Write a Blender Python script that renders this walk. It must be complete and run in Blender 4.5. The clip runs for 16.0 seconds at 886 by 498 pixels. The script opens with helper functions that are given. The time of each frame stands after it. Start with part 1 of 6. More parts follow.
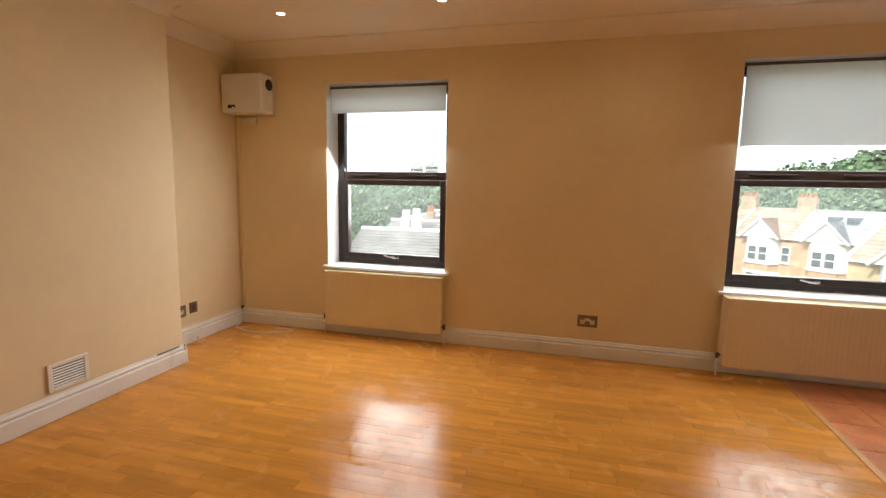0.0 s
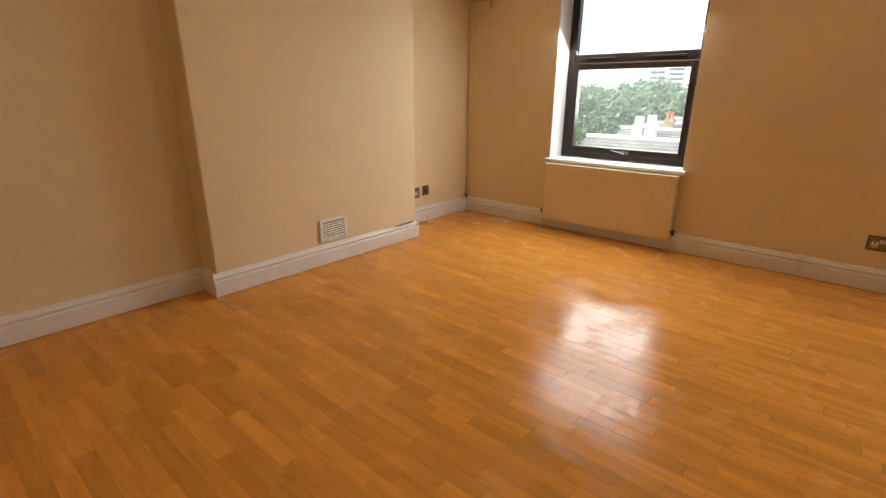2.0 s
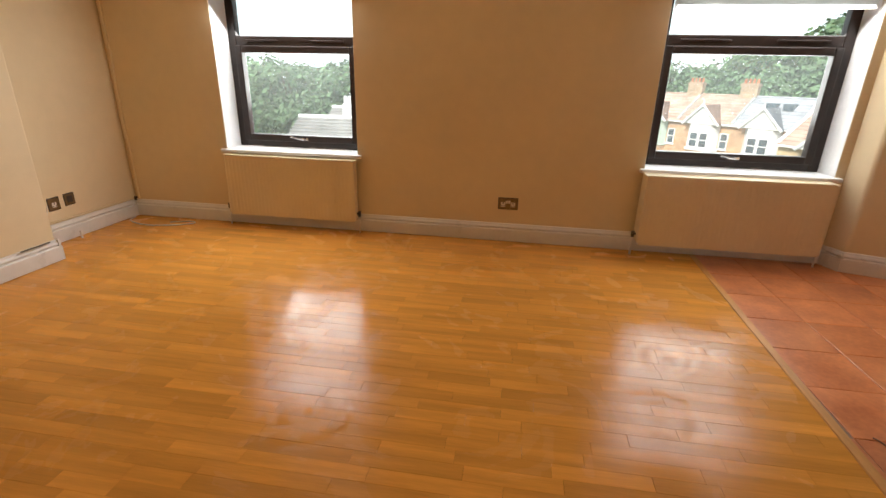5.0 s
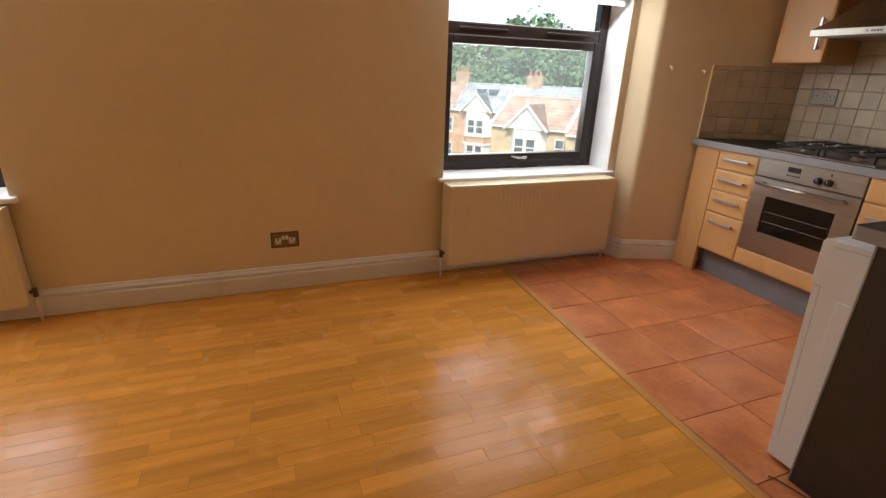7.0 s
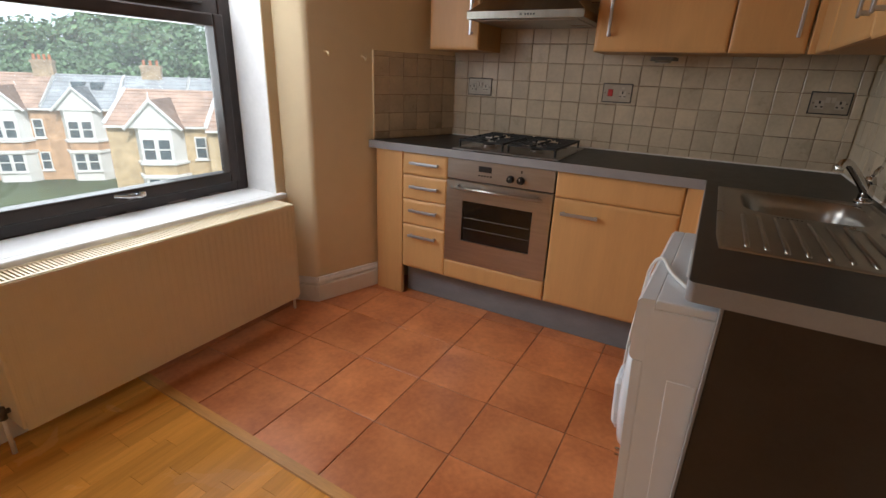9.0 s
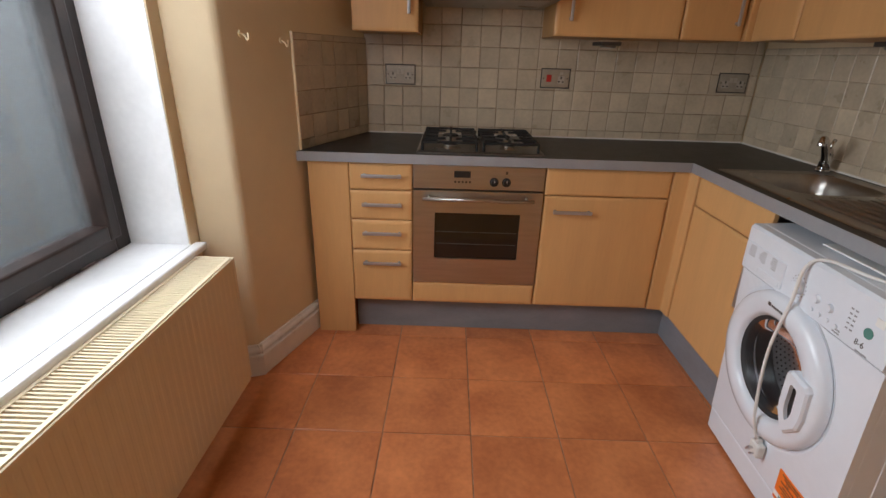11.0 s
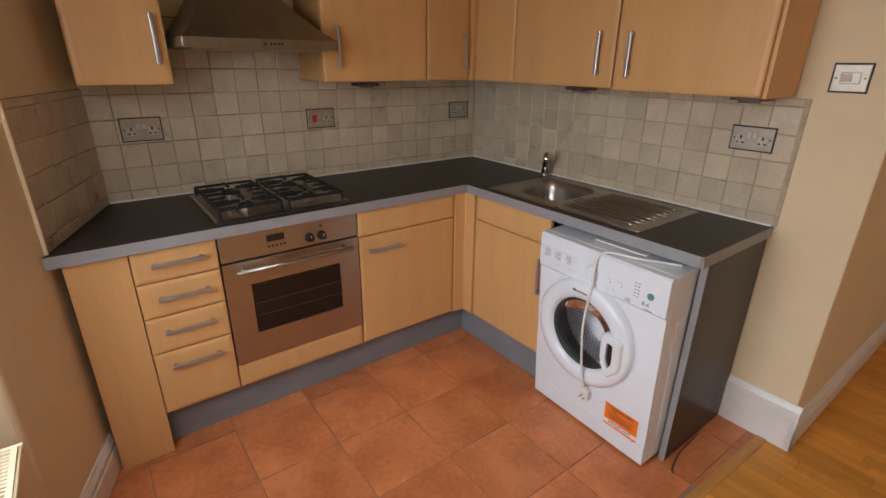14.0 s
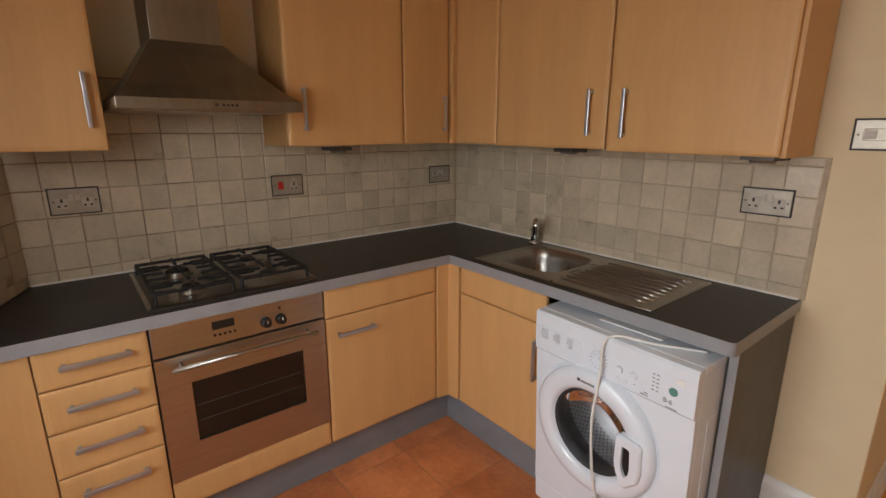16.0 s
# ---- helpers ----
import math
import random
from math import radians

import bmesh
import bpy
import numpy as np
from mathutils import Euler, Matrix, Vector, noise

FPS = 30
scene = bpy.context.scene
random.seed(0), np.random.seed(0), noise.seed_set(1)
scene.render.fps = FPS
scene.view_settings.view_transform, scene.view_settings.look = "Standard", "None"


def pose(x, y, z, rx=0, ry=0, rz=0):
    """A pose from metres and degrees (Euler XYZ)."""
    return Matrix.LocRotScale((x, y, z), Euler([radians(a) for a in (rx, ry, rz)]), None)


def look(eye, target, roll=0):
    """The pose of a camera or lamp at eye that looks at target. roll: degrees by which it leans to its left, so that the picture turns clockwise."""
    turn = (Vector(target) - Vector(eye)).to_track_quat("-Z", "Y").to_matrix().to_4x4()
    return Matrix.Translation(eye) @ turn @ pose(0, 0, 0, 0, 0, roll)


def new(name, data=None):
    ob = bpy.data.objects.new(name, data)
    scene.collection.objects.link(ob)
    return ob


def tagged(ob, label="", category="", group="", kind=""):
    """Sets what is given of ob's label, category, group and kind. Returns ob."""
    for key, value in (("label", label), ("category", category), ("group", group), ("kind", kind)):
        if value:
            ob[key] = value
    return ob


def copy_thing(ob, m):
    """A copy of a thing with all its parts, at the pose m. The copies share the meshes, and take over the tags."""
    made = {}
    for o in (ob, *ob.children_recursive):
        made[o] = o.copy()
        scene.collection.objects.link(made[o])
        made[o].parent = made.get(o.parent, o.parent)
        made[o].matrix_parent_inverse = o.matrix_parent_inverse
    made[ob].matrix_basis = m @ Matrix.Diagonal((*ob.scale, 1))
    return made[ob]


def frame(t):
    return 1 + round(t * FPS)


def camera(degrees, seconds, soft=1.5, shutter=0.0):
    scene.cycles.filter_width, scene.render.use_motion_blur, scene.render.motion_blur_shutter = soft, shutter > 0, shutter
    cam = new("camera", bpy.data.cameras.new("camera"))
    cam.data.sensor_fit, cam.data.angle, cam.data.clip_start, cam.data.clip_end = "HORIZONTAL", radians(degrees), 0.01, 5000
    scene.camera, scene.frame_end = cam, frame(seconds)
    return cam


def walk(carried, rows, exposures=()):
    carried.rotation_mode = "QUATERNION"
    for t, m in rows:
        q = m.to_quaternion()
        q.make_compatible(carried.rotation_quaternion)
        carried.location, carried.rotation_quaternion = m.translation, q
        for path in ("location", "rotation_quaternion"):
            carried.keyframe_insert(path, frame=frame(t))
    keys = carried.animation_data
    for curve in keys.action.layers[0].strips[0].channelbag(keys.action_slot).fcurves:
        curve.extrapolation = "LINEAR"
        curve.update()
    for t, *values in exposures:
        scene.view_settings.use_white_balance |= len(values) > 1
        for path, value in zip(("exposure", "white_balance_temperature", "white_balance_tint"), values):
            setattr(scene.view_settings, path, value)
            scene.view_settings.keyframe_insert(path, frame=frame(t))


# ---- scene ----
cam = camera(86.1, 16.0)
PATH = [
    (0, (1.06, -0.106, 1.408), (0.549, 1.811, 1.155), 1.1),
    (0.5, (1.043, -0.056, 1.376), (0.028, 1.647, 1.109), 0.5),
    (1, (1.056, -0.026, 1.327), (-0.24, 1.464, 1.012), -0.0),
    (1.5, (1.022, -0.036, 1.248), (-0.26, 1.426, 0.781), 0.2),
    (2, (1.031, -0.055, 1.226), (-0.219, 1.375, 0.601), 0.3),
    (2.5, (1.039, -0.076, 1.217), (-0.194, 1.343, 0.536), 0.3),
    (3, (1.085, -0.098, 1.247), (-0.139, 1.324, 0.556), 0.4),
    (3.5, (1.133, -0.082, 1.289), (0.024, 1.431, 0.597), 0.5),
    (4, (1.205, -0.016, 1.292), (0.336, 1.649, 0.604), 0.8),
    (4.5, (1.247, 0.073, 1.288), (0.674, 1.86, 0.597), 1.1),
    (5, (1.306, 0.208, 1.282), (1.018, 2.064, 0.595), 1.3),
    (5.2, (1.326, 0.256, 1.278), (1.123, 2.127, 0.601), 1.4),
    (7.3, (1.152, 1.298, 1.308), (2.005, 2.945, 0.598), 2.4),
    (7.5, (1.205, 1.393, 1.307), (2.202, 2.973, 0.594), 2.5),
    (8, (1.355, 1.654, 1.318), (2.783, 2.871, 0.627), 2.6),
    (8.5, (1.568, 1.837, 1.304), (3.158, 2.846, 0.615), 2.5),
    (9, (1.780, 1.985, 1.292), (3.429, 2.879, 0.602), 2.3),
    (9.2, (1.828, 2.066, 1.292), (3.493, 2.920, 0.595), 2.2),
    (11.3, (1.964, 3.159, 1.341), (3.8, 2.997, 0.565), 1.5),
    (11.5, (1.998, 3.222, 1.348), (3.814, 2.948, 0.556), 1.4),
    (12, (2.108, 3.338, 1.336), (3.865, 2.801, 0.546), 1.3),
    (12.5, (2.183, 3.442, 1.368), (3.823, 2.619, 0.573), 1.3),
    (13, (2.181, 3.478, 1.42), (3.676, 2.408, 0.632), 1.0),
    (13.5, (2.158, 3.516, 1.495), (3.623, 2.408, 0.702), 0.9),
    (14, (2.146, 3.528, 1.512), (3.633, 2.407, 0.782), 0.6),
    (14.5, (2.178, 3.528, 1.523), (3.691, 2.388, 0.881), 0.4),
    (15, (2.23, 3.51, 1.528), (3.752, 2.353, 0.94), 0.3),
    (15.5, (2.309, 3.429, 1.519), (3.836, 2.26, 0.971), 0.1),
    (16, (2.351, 3.339, 1.491), (3.865, 2.127, 1.005), -0.0),
]
walk(cam, [(t, look(eye, target, roll)) for t, eye, target, roll in PATH], exposures=[(0.0, 0.18, 6850, 11), (5.0, 0.09, 6850, 11), (7.5, -0.15, 6550, 11), (9.0, -0.33, 6350, 11), (11.5, -0.22, 6250, 12), (13.5, -0.1, 6300, 12), (15.0, -0.15, 6450, 12), (16.0, -0.2, 6600, 12)])

# ---- world and light ----
world = bpy.data.worlds.new("overcast_sky")
scene.world = world
world.use_nodes = True
wn, wl = world.node_tree.nodes, world.node_tree.links
sky = wn.new("ShaderNodeTexSky")
sky.sky_type = "NISHITA"
sky.sun_disc = False
sky.sun_elevation = radians(38)
sky.sun_rotation = radians(214)
sky.air_density, sky.dust_density = 1.0, 2.0
cloud_map = wn.new("ShaderNodeTexCoord")
cloud_scale = wn.new("ShaderNodeMapping")
cloud_scale.inputs["Scale"].default_value = (1.2, 1.2, 4.0)
cloud = wn.new("ShaderNodeTexNoise")
cloud.inputs["Scale"].default_value, cloud.inputs["Detail"].default_value = 2.2, 6.0
cloud_ramp = wn.new("ShaderNodeValToRGB")
cloud_ramp.color_ramp.elements[0].color = (0.55, 0.55, 0.55, 1)
cloud_ramp.color_ramp.elements[0].position, cloud_ramp.color_ramp.elements[1].position = 0.34, 0.56
cloud_mix = wn.new("ShaderNodeMixRGB")
cloud_mix.inputs[2].default_value = (11.6, 13.0, 14.0, 1)
wl.new(cloud_map.outputs["Generated"], cloud_scale.inputs[0])
wl.new(cloud_scale.outputs[0], cloud.inputs["Vector"])
wl.new(cloud.outputs[0], cloud_ramp.inputs[0])
wl.new(cloud_ramp.outputs[0], cloud_mix.inputs[0])
wl.new(sky.outputs[0], cloud_mix.inputs[1])
wl.new(cloud_mix.outputs[0], wn["Background"].inputs[0])
wn["Background"].inputs[1].default_value = 0.15

sun_data = bpy.data.lights.new("sun", "SUN")
sun_data.energy, sun_data.angle, sun_data.color = 4.6, radians(10), (1.0, 0.95, 0.88)
new("sun", sun_data).matrix_world = look((-30, -45, 42), (0, 0, 0))


def window_light(x, y, z, w, h, power):
    d = bpy.data.lights.new("window_daylight", "AREA")
    d.shape, d.size, d.size_y, d.energy, d.color = "RECTANGLE", w, h, power, (0.93, 0.97, 1.0)
    new("window_daylight", d).matrix_world = look((x, y, z), (x, y - 1, z - 1.2))


window_light(-0.6, 4.42, 1.42, 1.05, 1.4, 53)
window_light(2.9, 4.42, 1.44, 1.2, 1.46, 50)

# ---- materials ----


def mat(name, color, rough=0.6, metal=0.0, vary=0.08, scale=6.0, bump=0.0, bump_scale=60.0, spec=0.5, per_object=0.0, stretch=(1, 1, 1), coat=0.0, dark=None, island=False, smear=False):
    """A surface with broad and fine variation of colour, a little uneven gloss and fine relief."""
    m = bpy.data.materials.new(name)
    m.use_nodes = True
    n, l = m.node_tree.nodes, m.node_tree.links
    b = n["Principled BSDF"]
    b.inputs["Metallic"].default_value = metal
    b.inputs["Specular IOR Level"].default_value = spec
    b.inputs["Coat Weight"].default_value = coat
    b.inputs["Coat Roughness"].default_value = 0.15
    co = n.new("ShaderNodeTexCoord")
    mp = n.new("ShaderNodeMapping")
    mp.inputs["Scale"].default_value = stretch
    l.new(co.outputs["Object"], mp.inputs[0])
    info = n.new("ShaderNodeNewGeometry" if island else "ShaderNodeObjectInfo")
    pick = info.outputs["Random Per Island" if island else "Random"]
    shift = n.new("ShaderNodeVectorMath")
    shift.operation = "MULTIPLY_ADD"
    shift.inputs[1].default_value = (37.0, 19.0, 23.0)
    l.new(pick, shift.inputs[0])
    l.new(mp.outputs[0], shift.inputs[2])
    n1 = n.new("ShaderNodeTexNoise")
    n1.inputs["Scale"].default_value, n1.inputs["Detail"].default_value = scale, 5.0
    n2 = n.new("ShaderNodeTexNoise")
    n2.inputs["Scale"].default_value, n2.inputs["Detail"].default_value = scale * 9, 3.0
    l.new(shift.outputs[0], n1.inputs["Vector"])
    l.new(shift.outputs[0], n2.inputs["Vector"])
    add = n.new("ShaderNodeMath")
    add.operation = "MULTIPLY_ADD"
    add.inputs[1].default_value = 0.4
    l.new(n2.outputs[0], add.inputs[0])
    l.new(n1.outputs[0], add.inputs[2])
    ramp = n.new("ShaderNodeValToRGB")
    e = ramp.color_ramp.elements
    e[0].position, e[1].position = 0.45, 0.95
    lo = dark if dark else [c * (1 - 2 * vary) for c in color]
    hi = [min(1, c * (1 + vary)) for c in color]
    e[0].color, e[1].color = (*lo, 1), (*hi, 1)
    l.new(add.outputs[0], ramp.inputs[0])
    out = ramp.outputs[0]
    if per_object:
        hsv = n.new("ShaderNodeHueSaturation")
        r = n.new("ShaderNodeMapRange")
        r.inputs[3].default_value, r.inputs[4].default_value = 1 - per_object, 1 + per_object
        l.new(pick, r.inputs[0])
        l.new(r.outputs[0], hsv.inputs["Value"])
        l.new(out, hsv.inputs["Color"])
        out = hsv.outputs[0]
    l.new(out, b.inputs["Base Color"])
    rr = n.new("ShaderNodeMapRange")
    rr.inputs[3].default_value, rr.inputs[4].default_value = max(0.02, rough - 0.08), min(1, rough + 0.08)
    l.new(n1.outputs[0], rr.inputs[0])
    l.new(rr.outputs[0], b.inputs["Roughness"])
    if bump:
        n3 = n.new("ShaderNodeTexNoise")
        n3.inputs["Scale"].default_value, n3.inputs["Detail"].default_value = bump_scale, 4.0
        l.new(shift.outputs[0], n3.inputs["Vector"])
        bp = n.new("ShaderNodeBump")
        bp.inputs["Strength"].default_value, bp.inputs["Distance"].default_value = bump, 0.004
        l.new(n3.outputs[0], bp.inputs["Height"])
        l.new(bp.outputs[0], b.inputs["Normal"])
    if smear:
        # polish marks that run on across the pieces: patches of dull and bright lacquer, and a slight swell
        g = n.new("ShaderNodeNewGeometry")
        w1 = n.new("ShaderNodeTexNoise")
        w1.inputs["Scale"].default_value, w1.inputs["Detail"].default_value, w1.inputs["Distortion"].default_value = 2.2, 5.0, 2.5
        w2 = n.new("ShaderNodeTexNoise")
        w2.inputs["Scale"].default_value, w2.inputs["Detail"].default_value, w2.inputs["Distortion"].default_value = 16.0, 3.0, 1.2
        l.new(g.outputs["Position"], w1.inputs["Vector"])
        l.new(g.outputs["Position"], w2.inputs["Vector"])
        r2 = n.new("ShaderNodeMapRange")
        r2.inputs[1].default_value, r2.inputs[2].default_value, r2.inputs[3].default_value, r2.inputs[4].default_value = 0.36, 0.64, 0.12, 0.31
        l.new(w1.outputs[0], r2.inputs[0])
        # swirls left by a mop, dull rings in the lacquer
        dull = r2.outputs[0]
        for centre, reach in (((2.09, 2.36, 0), 0.22), ((2.40, 2.43, 0), 0.20), ((0.16, 2.15, 0), 0.34), ((1.95, 1.89, 0), 0.26), ((0.54, 1.65, 0), 0.26)):
            off, turn, ease = n.new("ShaderNodeVectorMath"), n.new("ShaderNodeMath"), n.new("ShaderNodeMapRange")
            off.operation = "DISTANCE"
            off.inputs[1].default_value = centre
            l.new(g.outputs["Position"], off.inputs[0])
            bend = n.new("ShaderNodeMath")
            bend.operation = "MULTIPLY_ADD"
            bend.inputs[1].default_value = 0.30
            l.new(w1.outputs[0], bend.inputs[0])
            l.new(off.outputs["Value"], bend.inputs[2])
            wide = n.new("ShaderNodeMath")
            wide.operation = "MULTIPLY"
            wide.inputs[1].default_value = 78.0
            l.new(bend.outputs[0], wide.inputs[0])
            turn.operation = "SINE"
            l.new(wide.outputs[0], turn.inputs[0])
            ease.inputs[1].default_value, ease.inputs[2].default_value, ease.inputs[3].default_value, ease.inputs[4].default_value = reach * 0.5, reach, 0.10, 0.0
            l.new(off.outputs["Value"], ease.inputs[0])
            ring = n.new("ShaderNodeMath")
            ring.operation = "MULTIPLY_ADD"
            l.new(turn.outputs[0], ring.inputs[0])
            l.new(ease.outputs[0], ring.inputs[1])
            l.new(dull, ring.inputs[2])
            dull = ring.outputs[0]
        l.new(dull, b.inputs["Roughness"])
        l.new(dull, b.inputs["Coat Roughness"])
        bp = n.new("ShaderNodeBump")
        bp.inputs["Strength"].default_value, bp.inputs["Distance"].default_value = 0.09, 0.004
        l.new(w2.outputs[0], bp.inputs["Height"])
        l.new(bp.outputs[0], b.inputs["Normal"])
        l.new(bp.outputs[0], b.inputs["Coat Normal"])
    return m


def glow(name, color, strength):
    m = bpy.data.materials.new(name)
    m.use_nodes = True
    b = m.node_tree.nodes["Principled BSDF"]
    b.inputs["Base Color"].default_value = (*color, 1)
    b.inputs["Emission Color"].default_value = (*color, 1)
    b.inputs["Emission Strength"].default_value = strength
    return m


def glass(name, color=(1, 1, 1), rough=0.0, ior=1.45):
    m = bpy.data.materials.new(name)
    m.use_nodes = True
    n, l = m.node_tree.nodes, m.node_tree.links
    n.remove(n["Principled BSDF"])
    tr, gl, mx, fr = n.new("ShaderNodeBsdfTransparent"), n.new("ShaderNodeBsdfGlossy"), n.new("ShaderNodeMixShader"), n.new("ShaderNodeFresnel")
    tr.inputs[0].default_value = (*color, 1)
    gl.inputs["Roughness"].default_value = rough
    fr.inputs[0].default_value = ior
    l.new(fr.outputs[0], mx.inputs[0])
    l.new(tr.outputs[0], mx.inputs[1])
    l.new(gl.outputs[0], mx.inputs[2])
    l.new(mx.outputs[0], n["Material Output"].inputs[0])
    return m


WALL = mat("cream_wall_paint", (0.79, 0.645, 0.42), 0.75, vary=0.035, scale=1.3, bump=0.12, bump_scale=90)
CEIL = mat("ceiling_paint", (0.80, 0.70, 0.55), 0.85, vary=0.03, scale=1.0, bump=0.08)
GLOSS = mat("white_gloss_paint", (0.80, 0.78, 0.75), 0.3, vary=0.04, scale=4, bump=0.05, bump_scale=30)
SILL = mat("sill_paint", (0.80, 0.80, 0.80), 0.35, vary=0.05, scale=5, bump=0.05)
FRAME = mat("dark_brown_frame", (0.022, 0.012, 0.009), 0.35, vary=0.3, scale=14, bump=0.1, bump_scale=120)
FRAME_WORN = mat("worn_primer", (0.28, 0.24, 0.22), 0.7, vary=0.3, scale=30)
PANE = glass("window_glass", (0.97, 0.985, 0.98))
# a faint translucent layer added to the panes veils the outdoor view with pale haze
n, l = PANE.node_tree.nodes, PANE.node_tree.links
film, over = n.new("ShaderNodeBsdfTranslucent"), n.new("ShaderNodeMixShader")
film.inputs[0].default_value, over.inputs[0].default_value = (0.88, 0.93, 0.95, 1), 0.02
l.new(n["Mix Shader"].outputs[0], over.inputs[1])
l.new(film.outputs[0], over.inputs[2])
l.new(over.outputs[0], n["Material Output"].inputs[0])
OVENGLASS = mat("oven_glass", (0.012, 0.010, 0.008), 0.06, vary=0.1, scale=3)
BLIND = mat("blind_fabric", (0.72, 0.70, 0.66), 0.9, vary=0.04, scale=40, bump=0.2, bump_scale=400)
n, l = BLIND.node_tree.nodes, BLIND.node_tree.links
soft_light, blend = n.new("ShaderNodeBsdfTranslucent"), n.new("ShaderNodeMixShader")
soft_light.inputs[0].default_value, blend.inputs[0].default_value = (0.95, 0.95, 0.94, 1), 0.86
l.new(n["Principled BSDF"].outputs[0], blend.inputs[1])
l.new(soft_light.outputs[0], blend.inputs[2])
l.new(blend.outputs[0], n["Material Output"].inputs[0])
RAD = mat("radiator_enamel", (0.78, 0.66, 0.46), 0.35, vary=0.03, scale=3)
PLASTIC = mat("white_plastic", (0.78, 0.76, 0.71), 0.4, vary=0.04, scale=8)
CREAMPLASTIC = mat("cream_plastic", (0.74, 0.64, 0.47), 0.45, vary=0.05, scale=8)
ENAMEL = mat("white_enamel", (0.78, 0.83, 0.89), 0.22, vary=0.02, scale=4, coat=0.3)
GREYPRINT = mat("grey_print", (0.30, 0.31, 0.33), 0.5)
STEEL = mat("brushed_steel", (0.46, 0.435, 0.395), 0.34, metal=1.0, vary=0.06, scale=5, stretch=(1, 1, 14), bump=0.03, bump_scale=200)
HOODSTEEL = mat("hood_steel", (0.31, 0.29, 0.25), 0.36, metal=1.0, vary=0.08, scale=4, stretch=(1, 8, 1))
SINKSTEEL = mat("sink_steel", (0.38, 0.36, 0.33), 0.30, metal=1.0, vary=0.08, scale=9)
CHROME = mat("chrome", (0.62, 0.62, 0.63), 0.14, metal=1.0, vary=0.05)
HANDLE = mat("satin_handle", (0.48, 0.49, 0.52), 0.35, metal=0.85, vary=0.05, scale=20)
SCREW = mat("dark_metal", (0.12, 0.11, 0.10), 0.45, metal=0.7)
BEECH = mat("beech_foil", (0.66, 0.375, 0.150), 0.42, vary=0.045, scale=3.5, stretch=(3, 3, 0.35), spec=0.4, per_object=0.03)
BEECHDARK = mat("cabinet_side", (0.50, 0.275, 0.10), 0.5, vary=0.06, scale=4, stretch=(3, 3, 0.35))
WORKTOP = mat("dark_laminate", (0.023, 0.022, 0.022), 0.42, vary=0.25, scale=22, bump=0.12, bump_scale=350, spec=0.5)
EDGE = mat("grey_edge_strip", (0.30, 0.30, 0.31), 0.4, vary=0.05, scale=12)
PLINTH = mat("grey_plinth", (0.22, 0.235, 0.26), 0.42, vary=0.08, scale=5, stretch=(1, 1, 3))
ENDPANEL = mat("dark_end_panel", (0.036, 0.031, 0.028), 0.38, vary=0.12, scale=10, bump=0.05, bump_scale=200)
IRON = mat("black_cast_iron", (0.006, 0.006, 0.006), 0.6, vary=0.2, scale=30)
BLACK = mat("black_plastic", (0.012, 0.012, 0.012), 0.4)
RUBBER = mat("dark_rubber", (0.03, 0.03, 0.032), 0.6)
GASKET = mat("grey_rubber", (0.10, 0.10, 0.105), 0.5, vary=0.1, scale=20)
DRUM = mat("drum_steel", (0.72, 0.72, 0.72), 0.58, metal=1.0, vary=0.1, scale=20)
RED = mat("red_switch", (0.5, 0.02, 0.015), 0.35)
ORANGE = mat("orange_sticker", (0.9, 0.20, 0.02), 0.5, vary=0.02)
PAPER = mat("white_label", (0.82, 0.82, 0.80), 0.6, vary=0.02)
GREEN = mat("green_badge", (0.10, 0.28, 0.24), 0.5)
CABLE = mat("white_cable", (0.75, 0.74, 0.70), 0.5, vary=0.05)
BRASSY = mat("antique_plate", (0.26, 0.20, 0.12), 0.38, metal=0.9, vary=0.12, scale=20)
TERRACOTTA = mat("terracotta_tile", (0.66, 0.245, 0.094), 0.32, dark=(0.42, 0.128, 0.047), scale=5.0, bump=0.10, bump_scale=18, per_object=0.10)
GROUT = mat("floor_grout", (0.36, 0.23, 0.16), 0.9, vary=0.2, scale=30)
SPLASH = mat("glazed_wall_tile", (0.58, 0.48, 0.345), 0.30, vary=0.11, scale=7, bump=0.16, bump_scale=12, per_object=0.09)
TILEGROUT = mat("wall_grout", (0.47, 0.38, 0.27), 0.9, vary=0.12, scale=30)
OLDGROUT = mat("stained_wall_grout", (0.33, 0.24, 0.155), 0.9, vary=0.3, scale=12)
STRIP = mat("oak_threshold", (0.60, 0.29, 0.075), 0.45, vary=0.15, scale=6, stretch=(4, 0.4, 1))
OAK = mat("lacquered_beech", (0.70, 0.310, 0.058), 0.26, vary=0.10, scale=5, stretch=(0.35, 5, 1), per_object=0.135, coat=0.0, spec=0.14, smear=True)
OAK_REST = mat("lacquered_beech_rest", (0.70, 0.310, 0.058), 0.26, vary=0.10, scale=5, stretch=(0.35, 5, 1), per_object=0.135, coat=0.0, spec=0.14, island=True, smear=True)
SUBFLOOR = mat("dark_joint", (0.09, 0.045, 0.015), 0.8)

# ---- building helpers ----


def part(name, bm, material, parent=None, label="", smooth=False):
    """Link a bmesh as one mesh object, under a thing or part if one is given."""
    me = bpy.data.meshes.new(name)
    bm.to_mesh(me)
    bm.free()
    me.materials.append(material)
    if smooth:
        me.polygons.foreach_set("use_smooth", [True] * len(me.polygons))
    ob = new(name, me)
    if parent:
        ob.parent = parent
        ob.matrix_parent_inverse = parent.matrix_world.inverted() if parent.type != "EMPTY" else Matrix.Identity(4)
    if label:
        ob["label"] = label
    return ob


